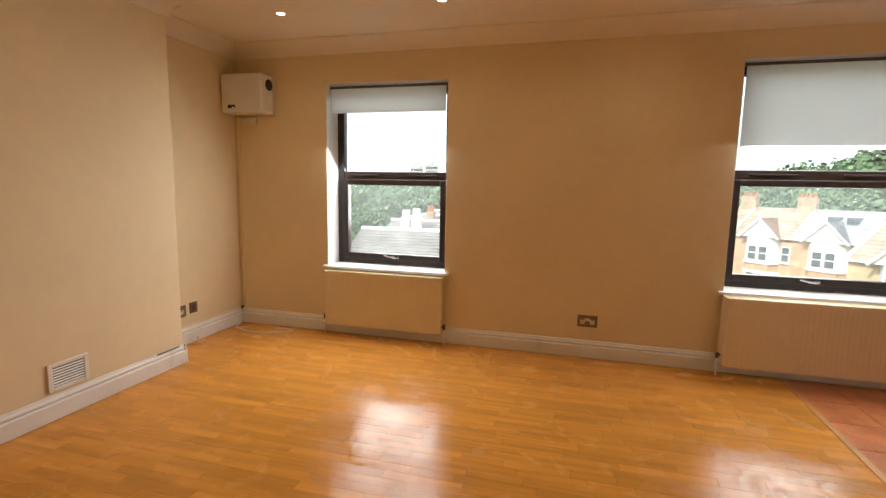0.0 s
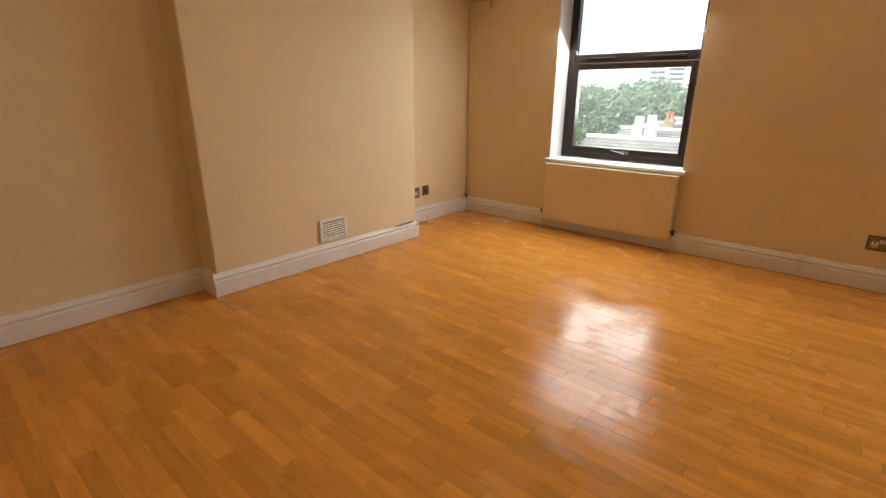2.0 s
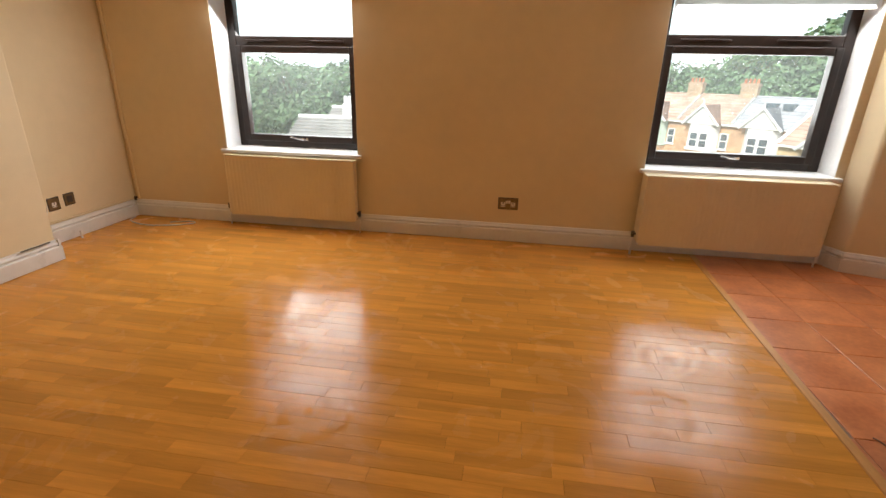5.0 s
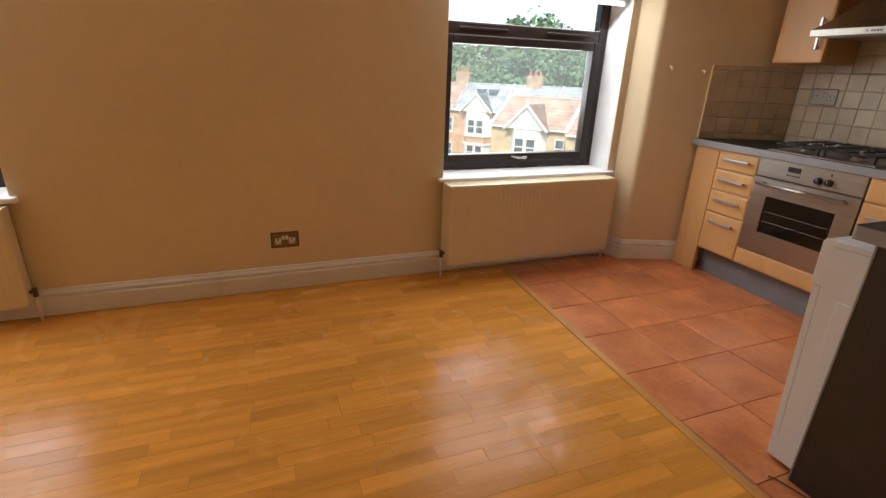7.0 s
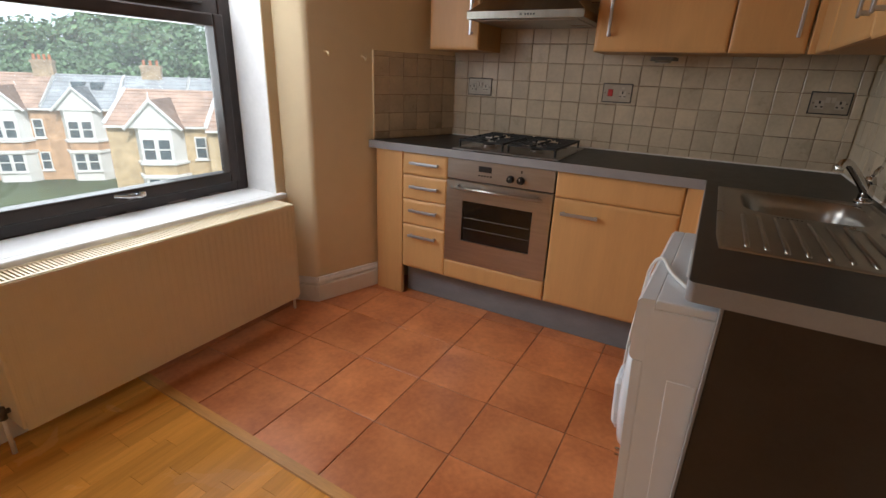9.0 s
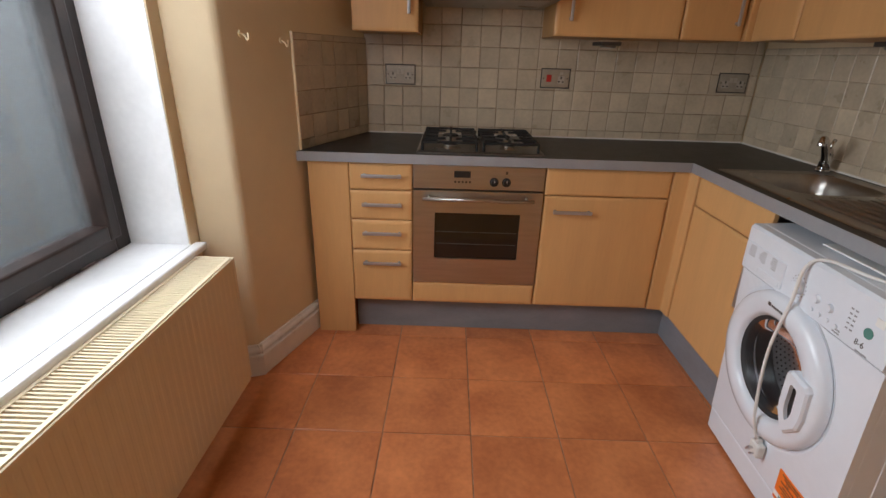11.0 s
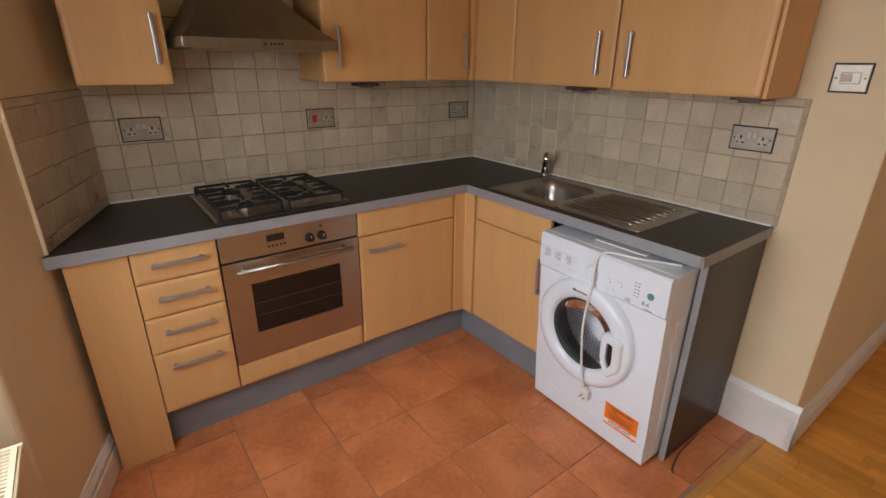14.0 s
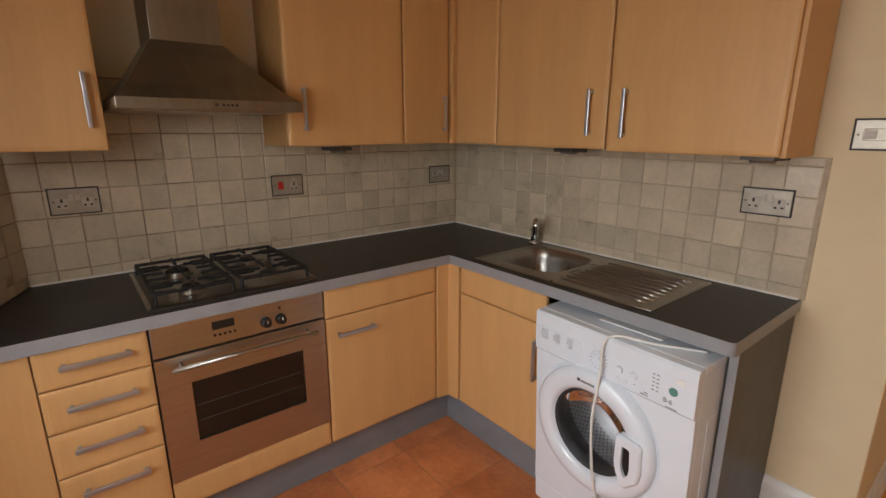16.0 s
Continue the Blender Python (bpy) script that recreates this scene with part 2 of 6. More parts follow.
def thing(name, label, category, at=(0, 0, 0), rz=0, group="", kind=""):
    e = new(name)
    e.empty_display_size = 0.05
    e.matrix_world = pose(*at, 0, 0, rz)
    return tagged(e, label, category, group, kind)


def add_box(bm, lo, hi, bevel=0.0, seg=2, m=None):
    """A box from corner lo to corner hi, with rounded edges, into bm."""
    r = bmesh.ops.create_cube(bm, size=1)
    vs = r["verts"]
    c = [(a + b) / 2 for a, b in zip(lo, hi)]
    d = [abs(b - a) for a, b in zip(lo, hi)]
    for v in vs:
        v.co = Vector((v.co.x * d[0] + c[0], v.co.y * d[1] + c[1], v.co.z * d[2] + c[2]))
    if bevel:
        es = {e for v in vs for e in v.link_edges}
        out = bmesh.ops.bevel(bm, geom=list(es), offset=min(bevel, min(d) * 0.45), segments=seg, profile=0.5, affect="EDGES")
        vs = list({v for f in out["faces"] for v in f.verts} | {v for v in vs if v.is_valid})
    if m is not None:
        bmesh.ops.transform(bm, matrix=m, verts=vs)
    return bm


def box(lo, hi, bevel=0.0, seg=2):
    return add_box(bmesh.new(), lo, hi, bevel, seg)


def add_cyl(bm, p0, p1, r0, r1=None, n=20):
    """A capped round bar between two points."""
    p0, p1 = Vector(p0), Vector(p1)
    d = p1 - p0
    m = Matrix.Translation((p0 + p1) / 2) @ d.to_track_quat("Z", "Y").to_matrix().to_4x4()
    bmesh.ops.create_cone(bm, cap_ends=True, segments=n, radius1=r0, radius2=r0 if r1 is None else r1, depth=d.length, matrix=m)
    return bm


def cyl(p0, p1, r0, r1=None, n=20):
    return add_cyl(bmesh.new(), p0, p1, r0, r1, n)


def add_tube(bm, pts, r, n=8):
    """A round tube through points."""
    pts = [Vector(p) for p in pts]
    rings = []
    for i, p in enumerate(pts):
        t = (pts[min(i + 1, len(pts) - 1)] - pts[max(i - 1, 0)]).normalized()
        u = t.cross(Vector((0, 0, 1)) if abs(t.z) < 0.9 else Vector((1, 0, 0))).normalized()
        w = t.cross(u)
        rings.append([bm.verts.new(p + r * (math.cos(a) * u + math.sin(a) * w)) for a in [2 * math.pi * k / n for k in range(n)]])
    for a, b in zip(rings, rings[1:]):
        for k in range(n):
            bm.faces.new((a[k], a[(k + 1) % n], b[(k + 1) % n], b[k]))
    bm.faces.new(rings[0][::-1])
    bm.faces.new(rings[-1])
    return bm


def curve_pts(ctrl, steps=10):
    """Points along a smooth curve through control points."""
    c = [Vector(p) for p in ctrl]
    c = [2 * c[0] - c[1]] + c + [2 * c[-1] - c[-2]]
    out = []
    for i in range(1, len(c) - 2):
        for k in range(steps):
            t = k / steps
            out.append(0.5 * (2 * c[i] + (c[i + 1] - c[i - 1]) * t + (2 * c[i - 1] - 5 * c[i] + 4 * c[i + 1] - c[i + 2]) * t * t + (3 * c[i] - c[i - 1] - 3 * c[i + 1] + c[i + 2]) * t ** 3))
    return out + [c[-2]]


def prism(poly, z0, z1, bevel=0.0):
    """An upright prism over a plan outline, anticlockwise."""
    bm = bmesh.new()
    lo = [bm.verts.new((x, y, z0)) for x, y in poly]
    hi = [bm.verts.new((x, y, z1)) for x, y in poly]
    n = len(poly)
    bm.faces.new(lo[::-1])
    bm.faces.new(hi)
    for k in range(n):
        bm.faces.new((lo[k], lo[(k + 1) % n], hi[(k + 1) % n], hi[k]))
    if bevel:
        bmesh.ops.bevel(bm, geom=[e for e in bm.edges if abs(e.verts[0].co.z - e.verts[1].co.z) > 0.01], offset=bevel, segments=4, profile=0.5, affect="EDGES")
    return bm


def sweep(profile, a, b, inward):
    """A moulding: profile of (out, up) points, swept from a to b in plan; inward: the way out of the wall. Ends mitred square."""
    bm = bmesh.new()
    a, b, w = Vector((*a, 0)), Vector((*b, 0)), Vector((*inward, 0)).normalized()
    ra = [bm.verts.new(a + w * o + Vector((0, 0, u))) for o, u in profile]
    rb = [bm.verts.new(b + w * o + Vector((0, 0, u))) for o, u in profile]
    n = len(profile)
    for k in range(n):
        bm.faces.new((ra[k], rb[k], rb[(k + 1) % n], ra[(k + 1) % n]))
    bm.faces.new(ra[::-1])
    bm.faces.new(rb)
    bmesh.ops.recalc_face_normals(bm, faces=bm.faces)
    return bm


def wall_with_holes(us, zs, holes, make):
    """A thick wall as a grid of cells; holes: set of (i, j) cells left open. make(u, z, back) gives the point."""
    bm = bmesh.new()
    cache = {}

    def v(i, j, k):
        if (i, j, k) not in cache:
            cache[i, j, k] = bm.verts.new(make(us[i], zs[j], k))
        return cache[i, j, k]
    nu, nz = len(us) - 1, len(zs) - 1
    solid = lambda i, j: 0 <= i < nu and 0 <= j < nz and (i, j) not in holes
    for i in range(nu):
        for j in range(nz):
            if not solid(i, j):
                continue
            bm.faces.new([v(i, j, 0), v(i + 1, j, 0), v(i + 1, j + 1, 0), v(i, j + 1, 0)])
            bm.faces.new([v(i, j, 1), v(i, j + 1, 1), v(i + 1, j + 1, 1), v(i + 1, j, 1)])
            for (di, dj), (p, q) in {(-1, 0): ((i, j), (i, j + 1)), (1, 0): ((i + 1, j), (i + 1, j + 1)), (0, -1): ((i, j), (i + 1, j)), (0, 1): ((i, j + 1), (i + 1, j + 1))}.items():
                if not solid(i + di, j + dj):
                    bm.faces.new([v(*p, 0), v(*q, 0), v(*q, 1), v(*p, 1)])
    bmesh.ops.recalc_face_normals(bm, faces=bm.faces)
    return bm

# ---- plan ----
NORTH, CEILING = 3.985, 2.72
W1 = (-1.18, -0.008, 0.655, 2.345)
W2 = (2.245, 3.55, 0.655, 2.40)
HOBWALL, SINKWALL = 4.64, 1.405
TOP = 0.922

# ---- the room's shell ----
wall = part("wall_north", wall_with_holes(
    [-2.5, W1[0], W1[1], W2[0], W2[1], 5.0], [-0.3, W1[2] - 0.03, W1[3], W2[3], CEILING + 0.2], {(1, 1), (3, 1), (3, 2)},
    lambda u, z, k: (u, NORTH + 0.36 * k, z)), WALL)
tagged(wall, "cream painted window wall", "wall", kind="structure")
tagged(part("wall_west_1", box((-2.5, 2.8, -0.3), (-2.165, NORTH, CEILING + 0.2)), WALL), "cream painted alcove wall", "wall", kind="structure")
tagged(part("wall_west_2", box((-2.5, -2.3, -0.3), (-2.03, 1.15, CEILING + 0.2)), WALL), "cream painted alcove wall", "wall", kind="structure")
tagged(part("chimney_breast", prism([(-2.5, 1.085), (-1.84, 1.085), (-1.84, 2.86), (-2.5, 2.86)], -0.3, CEILING + 0.2, 0.012), WALL), "cream painted chimney breast", "chimney breast", kind="structure")
tagged(part("wall_south", box((-2.5, -2.6, -0.3), (2.9, -2.3, CEILING + 0.2)), WALL), "cream painted wall", "wall", kind="structure")
tagged(part("wall_partition", prism([(2.53, -2.3), (2.66, -2.3), (2.66, 1.2), (4.64, 1.2), (4.64, SINKWALL), (2.53, SINKWALL)], -0.3, CEILING + 0.2, 0.006), WALL), "cream painted partition wall", "wall", kind="structure")
tagged(part("wall_east", box((HOBWALL, 1.2, -0.3), (5.0, NORTH, CEILING + 0.2)), WALL), "cream painted kitchen wall", "wall", kind="structure")
tagged(part("wall_boxing", prism([(3.60, NORTH), (3.675, 3.835), (HOBWALL, 3.495), (HOBWALL, NORTH)], -0.3, CEILING + 0.2, 0.02), WALL), "cream painted angled boxing beside the window", "wall", kind="structure")
tagged(part("ceiling", box((-2.5, -2.6, CEILING), (5.0, NORTH + 0.3, CEILING + 0.15)), CEIL), "off-white painted ceiling", "ceiling", kind="structure")
tagged(part("subfloor", box((-2.5, -2.6, -0.3), (5.0, NORTH + 0.3, -0.02)), SUBFLOOR), "dark boards under the floor finish", "floor", kind="structure")

SKIRT = [(0, 0.004), (0.022, 0.004), (0.022, 0.098), (0.019, 0.104), (0.009, 0.107), (0.0085, 0.112), (0.016, 0.116), (0.017, 0.122), (0.014, 0.130), (0.009, 0.138), (0.006, 0.149), (0, 0.152)]
TALL = [(0, 0), (0.022, 0), (0.022, 0.178), (0.020, 0.192), (0.013, 0.204), (0.006, 0.214), (0, 0.216)]
COVE = [(0, CEILING - 0.12), (0.008, CEILING - 0.12), (0.03, CEILING - 0.085), (0.06, CEILING - 0.05), (0.10, CEILING - 0.02), (0.125, CEILING - 0.006), (0.125, CEILING - 0.001), (0, CEILING - 0.001)]
RUNS = [  # from, to, way out of the wall
    ((-2.165, NORTH), (-1.17, NORTH), (0, -1)), ((-1.17, NORTH), (3.63, NORTH), (0, -1)),
    ((-2.165, 2.86), (-2.165, NORTH - 0.022), (1, 0)), ((-2.143, 2.86), (-1.818, 2.86), (0, 1)),
    ((-1.84, 1.063), (-1.84, 2.882), (1, 0)), ((-2.008, 1.085), (-1.84, 1.085), (0, -1)),
    ((-2.03, -2.3), (-2.03, 1.085), (1, 0)), ((-2.0, -2.3), (2.53, -2.3), (0, 1)),
    ((2.53, -2.27), (2.53, 1.427), (-1, 0)),
]
for i, (a, b, w) in enumerate(RUNS):
    tagged(part("baseboard", sweep(SKIRT, a, b, w), GLOSS), "white gloss moulded skirting board", "skirting board", "skirting boards", "structure")
for a, b, w in (((2.508, SINKWALL), (2.80, SINKWALL), (0, 1)), ((3.61, NORTH - 0.005), (3.668, 3.822), (-0.9, -0.4)), ((3.655, 3.838), (4.09, 3.690), (-0.316, -0.949))):
    tagged(part("baseboard", sweep(TALL if a[0] < 3 else SKIRT, a, b, w), GLOSS), "white gloss moulded skirting board", "skirting board", "skirting boards", "structure")
for a, b, w in RUNS[2:] + [((-2.165, NORTH), (3.63, NORTH), (0, -1)), ((2.53, SINKWALL), (4.6, SINKWALL), (0, 1)), ((HOBWALL, 1.41), (HOBWALL, 3.5), (-1, 0))]:
    tagged(part("trim", sweep(COVE, a, b, w), CEIL), "off-white plaster coving", "coving", "coving", "structure")


def window(name, W, vent_w, shift, label):
    """A dark framed window: top light and a hinged sash below, set deep in its reveal."""
    x0, x1, z0, z1 = W
    e = thing(name, label, "window", (0, 0, 0), kind="structure")
    y0, y1 = 4.205, 4.275
    zt0, zt1 = 1.475 + shift, 1.585 + shift
    fw = 0.072
    bm = bmesh.new()
    add_box(bm, (x0 - 0.02, y0, z0 - 0.02), (x0 + fw, y1, z1 + 0.02), 0.006)
    add_box(bm, (x1 - fw, y0, z0 - 0.02), (x1 + 0.02, y1, z1 + 0.02), 0.006)
    add_box(bm, (x0 + fw, y0 + 0.001, z1 - fw), (x1 - fw, y1, z1 + 0.02), 0.006)
    add_box(bm, (x0 + fw, y0 + 0.001, z0 - 0.02), (x1 - fw, y1, z0 + 0.06), 0.006)
    add_box(bm, (x0 + fw, y0 + 0.001, zt0 + 0.03), (x1 - fw, y1, zt1), 0.006)
    part("window_frame", bm, FRAME, e)
    s0, s1, t0, t1 = x0 + fw - 0.012, x1 - fw + 0.012, z0 + 0.05, zt0 + 0.035
    sw = 0.056
    bm = bmesh.new()
    ys = y0 - 0.018
    add_box(bm, (s0, ys, t0), (s0 + sw, y1 - 0.01, t1), 0.008)
    add_box(bm, (s1 - sw, ys, t0), (s1, y1 - 0.01, t1), 0.008)
    add_box(bm, (s0 + sw, ys, t0), (s1 - sw, y1 - 0.01, t0 + sw), 0.008)
    add_box(bm, (s0 + sw, ys, t1 - sw), (s1 - sw, y1 - 0.01, t1), 0.008)
    part("sash", bm, FRAME, e)
    g = part("pane", box((s0 + 0.04, 4.24, t0 + 0.04), (s1 - 0.04, 4.246, t1 - 0.04)), PANE, e)
    g.visible_shadow = False
    g = part("pane", box((x0 + 0.05, 4.24, zt1 - 0.02), (x1 - 0.05, 4.246, z1 - 0.05)), PANE, e)
    g.visible_shadow = False
    bm = bmesh.new()
    for a, b in ((s0 + 0.10, s0 + 0.10 + vent_w), (s1 - 0.10 - vent_w, s1 - 0.10)):
        add_box(bm, (a, y0 - 0.012, zt1 - 0.045), (b, y0, zt1 - 0.030), 0.003)
    part("trickle_vent", bm, FRAME, e)
    xm = (x0 + x1) / 2 + 0.0
    bm = add_box(bmesh.new(), (xm - 0.01, ys - 0.012, t0 + 0.016), (xm + 0.075, ys, t0 + 0.040), 0.004)
    add_box(bm, (xm + 0.02, ys - 0.035, t0 + 0.018), (xm + 0.05, ys - 0.01, t0 + 0.040), 0.006)
    add_tube(bm, [(xm + 0.035, ys - 0.03, t0 + 0.030), (xm - 0.01, ys - 0.036, t0 + 0.034), (xm - 0.075, ys - 0.032, t0 + 0.046)], 0.008, 8)
    part("window_handle", bm, CHROME, e, "chrome window handle")
    bm = bmesh.new()
    rnd = random.Random(int(x0 * 100))
    for k in range(9):
        a = x0 + 0.05 + rnd.random() * (x1 - x0 - 0.2)
        add_box(bm, (a, y0 - 0.0015, z0 + 0.001), (a + 0.02 + rnd.random() * 0.1, y0 + 0.001, z0 + 0.004 + rnd.random() * 0.008))
    part("worn_paint", bm, FRAME_WORN, e, "flaked paint along the bottom rail")
    part("window_sill", box((x0 - 0.035, 3.94, z0 - 0.028), (x1 + 0.035, NORTH, z0), 0.008), SILL, e, "white painted sill")
    part("window_board", box((x0 + 0.001, NORTH - 0.001, z0 - 0.029), (x1 - 0.001, y0 + 0.02, z0 - 0.0005)), SILL, e)
    for sx, a in ((1, x0), (-1, x1)):
        part("reveal", box((min(a, a + sx * 0.004), NORTH + 0.004, z0), (max(a, a + sx * 0.004), y0, z1)), SILL, e)
    part("reveal", box((x0, NORTH + 0.004, z1 - 0.004), (x1, y0, z1)), SILL, e)
    return e


window("window_1", W1, 0.28, -0.026, "dark brown framed casement window in a white reveal")
window("window_2", W2, 0.34, 0.015, "wide dark brown framed casement window in a white reveal")


def roller_blind(W, drop, label):
    x0, x1, z0, z1 = W
    e = thing("roller_blind", label, "blind", ((x0 + x1) / 2, 4.05, z1 - 0.03), group="roller blinds")
    h = (x1 - x0) / 2 - 0.012
    part("roller", cyl((-h, 0, 0), (h, 0, 0), 0.016), SCREW, e, "dark roller tube")
    bm = bmesh.new()
    nx, nz = 24, 6
    g = [[bm.verts.new((-h + 0.02 + (2 * h - 0.04) * i / nx, -0.018 + 0.002 * math.sin(i * 0.9), -0.012 - (drop - 0.012) * j / nz)) for j in range(nz + 1)] for i in range(nx + 1)]
    for i in range(nx):
        for j in range(nz):
            bm.faces.new((g[i][j], g[i + 1][j], g[i + 1][j + 1], g[i][j + 1]))
    part("fabric", bm, BLIND, e, smooth=True)
    part("bottom_bar", box((-h + 0.02, -0.026, -drop - 0.02), (h - 0.02, -0.012, -drop + 0.006), 0.004), BLIND, e)
    part("bracket", box((-h - 0.01, -0.02, -0.03), (-h + 0.004, 0.03, 0.028), 0.003), PLASTIC, e)
    part("bracket", box((h - 0.004, -0.02, -0.03), (h + 0.01, 0.03, 0.028), 0.003), PLASTIC, e)
    part("chain", add_tube(bmesh.new(), [(h + 0.002, -0.015, -0.02), (h + 0.004, -0.02, -0.35), (h + 0.003, -0.02, -0.62), (h - 0.006, -0.02, -0.66)], 0.003, 6), PLASTIC, e)
    return e


roller_blind(W1, 0.21, "cream roller blind rolled almost fully up in the window")
roller_blind(W2, 0.605, "cream roller blind lowered a third in the wide window")


def radiator(x0, x1, z0, z1, yf, label):
    """A ribbed double panel radiator with grille, side covers and valves."""
    e = thing("radiator", label, "radiator", ((x0 + x1) / 2, yf, z0), group="radiators")
    h, H, D = (x1 - x0) / 2, z1 - z0, NORTH - 0.03 - yf
    for yb in (0.0, D - 0.022):
        bm = bmesh.new()
        n = int((x1 - x0) / 0.033)
        prof = []
        for k in range(n):
            a = -h + 0.012 + (2 * h - 0.024) * k / n
            p = (2 * h - 0.024) / n
            prof += [(a, 0.004), (a + 0.30 * p, 0.004), (a + 0.45 * p, 0.0), (a + 0.85 * p, 0.0)]
        prof.append((h - 0.012, 0.004))
        zs = [0.0, 0.02, 0.035, H - 0.035, H - 0.02, H]
        amp = [0, 0, 0.3, 0.3, 0, 0]
        g = [[bm.verts.new((x, yb + (0.004 + (y - 0.004) * amp[j]), zs[j])) for j in range(6)] for x, y in prof]
        for i in range(len(g) - 1):
            for j in range(5):
                bm.faces.new((g[i][j], g[i + 1][j], g[i + 1][j + 1], g[i][j + 1]))
        back = add_box(bm, (-h + 0.012, yb + 0.006, 0.001), (h - 0.012, yb + 0.018, H - 0.001), 0.003)
        part("panel", back, RAD, e)
    for sx in (-1, 1):
        part("side_cover", box((min(sx * h, sx * (h - 0.012)), 0.002, 0.012), (max(sx * h, sx * (h - 0.012)), D - 0.002, H + 0.004), 0.004), RAD, e)
    bm = bmesh.new()
    k = -h + 0.02
    while k < h - 0.02:
        add_box(bm, (k, 0.022, H - 0.006), (k + 0.006, D - 0.024, H + 0.002))
        k += 0.0135
    add_box(bm, (-h + 0.012, 0.012, H - 0.002), (h - 0.012, 0.024, H + 0.004))
    add_box(bm, (-h + 0.012, D - 0.026, H - 0.002), (h - 0.012, D - 0.014, H + 0.004))
    part("top_grille", bm, RAD, e, "slotted cream top grille")
    for sx in (-1, 1):
        bm = cyl((sx * (h + 0.022), D / 2, -z0 + 0.002), (sx * (h + 0.022), D / 2, 0.075), 0.0075, n=12)
        part("pipe", bm, GLOSS, e, smooth=True)
        bm = cyl((sx * (h + 0.022), D / 2, 0.04), (sx * (h + 0.022), D / 2, 0.085), 0.012, n=14)
        add_cyl(bm, (sx * (h - 0.004), D / 2, 0.065), (sx * (h + 0.02), D / 2, 0.065), 0.009, n=12)
        part("valve", bm, SCREW, e, "tarnished valve", smooth=True)
    part("bracket", box((-0.03, D - 0.005, 0.05), (0.03, D + 0.03, H - 0.05)), RAD, e)
    return e


radiator(-1.158, -0.012, 0.105, 0.615, 3.875, "cream ribbed panel radiator under the window")
radiator(2.235, 3.495, 0.105, 0.63, 3.80, "wide cream ribbed double radiator under the window")

# ---- kitchen ----
HOB_FRONT, SINK_FRONT = 4.03, 1.962


def facing(side, front):
    """Local (along, out, up) to the world for units on the hob wall or on the sink wall."""
    if side == "hob":
        return Matrix(((0, -1, 0, front), (1, 0, 0, 0), (0, 0, 1, 0), (0, 0, 0, 1)))
    return Matrix(((1, 0, 0, 0), (0, 1, 0, front), (0, 0, 1, 0), (0, 0, 0, 1)))


def placed(bm, m):
    bmesh.ops.transform(bm, matrix=m, verts=bm.verts[:])
    bmesh.ops.recalc_face_normals(bm, faces=bm.faces[:])
    return bm


def pillow(u0, u1, z0, z1, t=0.02, chamfer=0.016, proud=0.005):
    """A cabinet front with a wide softened bevel round its face."""
    bm = bmesh.new()
    rings = []
    for ins, w in ((0.0, 0.0), (0.0, t - proud), (chamfer * 0.35, t - proud * 0.35), (chamfer, t)):
        rings.append([bm.verts.new((u, w, z)) for u, z in ((u0 + ins, z0 + ins), (u1 - ins, z0 + ins), (u1 - ins, z1 - ins), (u0 + ins, z1 - ins))])
    for a, b in zip(rings, rings[1:]):
        for k in range(4):
            bm.faces.new((a[k], a[(k + 1) % 4], b[(k + 1) % 4], b[k]))
    bm.faces.new(rings[0][::-1])
    bm.faces.new(rings[-1])
    return bm


def bar_handle(u, z, length, upright, w=0.02):
    """A flat satin bar on two feet; u, z its middle."""
    bm = bmesh.new()
    h = length / 2
    if upright:
        add_box(bm, (u - 0.007, w + 0.020, z - h), (u + 0.007, w + 0.029, z + h), 0.003)
        for s in (-1, 1):
            add_box(bm, (u - 0.006, w - 0.001, z + s * (h - 0.012) - 0.006), (u + 0.006, w + 0.022, z + s * (h - 0.012) + 0.006), 0.002)
    else:
        add_box(bm, (u - h, w + 0.020, z - 0.008), (u + h, w + 0.029, z + 0.008), 0.003)
        for s in (-1, 1):
            add_box(bm, (u + s * (h - 0.012) - 0.006, w - 0.001, z - 0.006), (u + s * (h - 0.012) + 0.006, w + 0.022, z + 0.006), 0.002)
    return bm


def cabinet(name, label, side, front, u0, u1, z0, z1, depth, fronts, group):
    """A carcase with its fronts. fronts: (part name, u0, u1, z0, z1, handle) with handle None or (u, z, length, upright)."""
    e = thing(name, label, "cabinet", group=group)
    m = facing(side, front)
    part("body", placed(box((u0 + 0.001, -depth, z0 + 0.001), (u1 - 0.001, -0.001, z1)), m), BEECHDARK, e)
    for pname, a, b, c, d, h in fronts:
        f = part(pname, placed(pillow(a + 0.0015, b - 0.0015, c + 0.0015, d - 0.0015), m), BEECH, e)
        if h:
            part("handle", placed(bar_handle(*h), m), HANDLE, f, "satin grey metal handle")
    return e


DEPTH_HOB, DEPTH_SINK = HOBWALL - HOB_FRONT - 0.024, SINK_FRONT - SINKWALL - 0.024
HF, SF = HOB_FRONT + 0.02, SINK_FRONT - 0.02
cabinet("drawer_unit", "light beech base unit with four handled drawers", "hob", HF, 3.200, 3.487, 0.18, 0.879, DEPTH_HOB, [
    ("drawer", 3.200, 3.487, 0.752, 0.878, (3.338, 0.822, 0.182, False)),
    ("drawer", 3.200, 3.487, 0.610, 0.750, (3.338, 0.688, 0.182, False)),
    ("drawer", 3.200, 3.487, 0.458, 0.608, (3.340, 0.548, 0.182, False)),
    ("drawer", 3.200, 3.487, 0.186, 0.456, (3.342, 0.396, 0.182, False))], "base units")
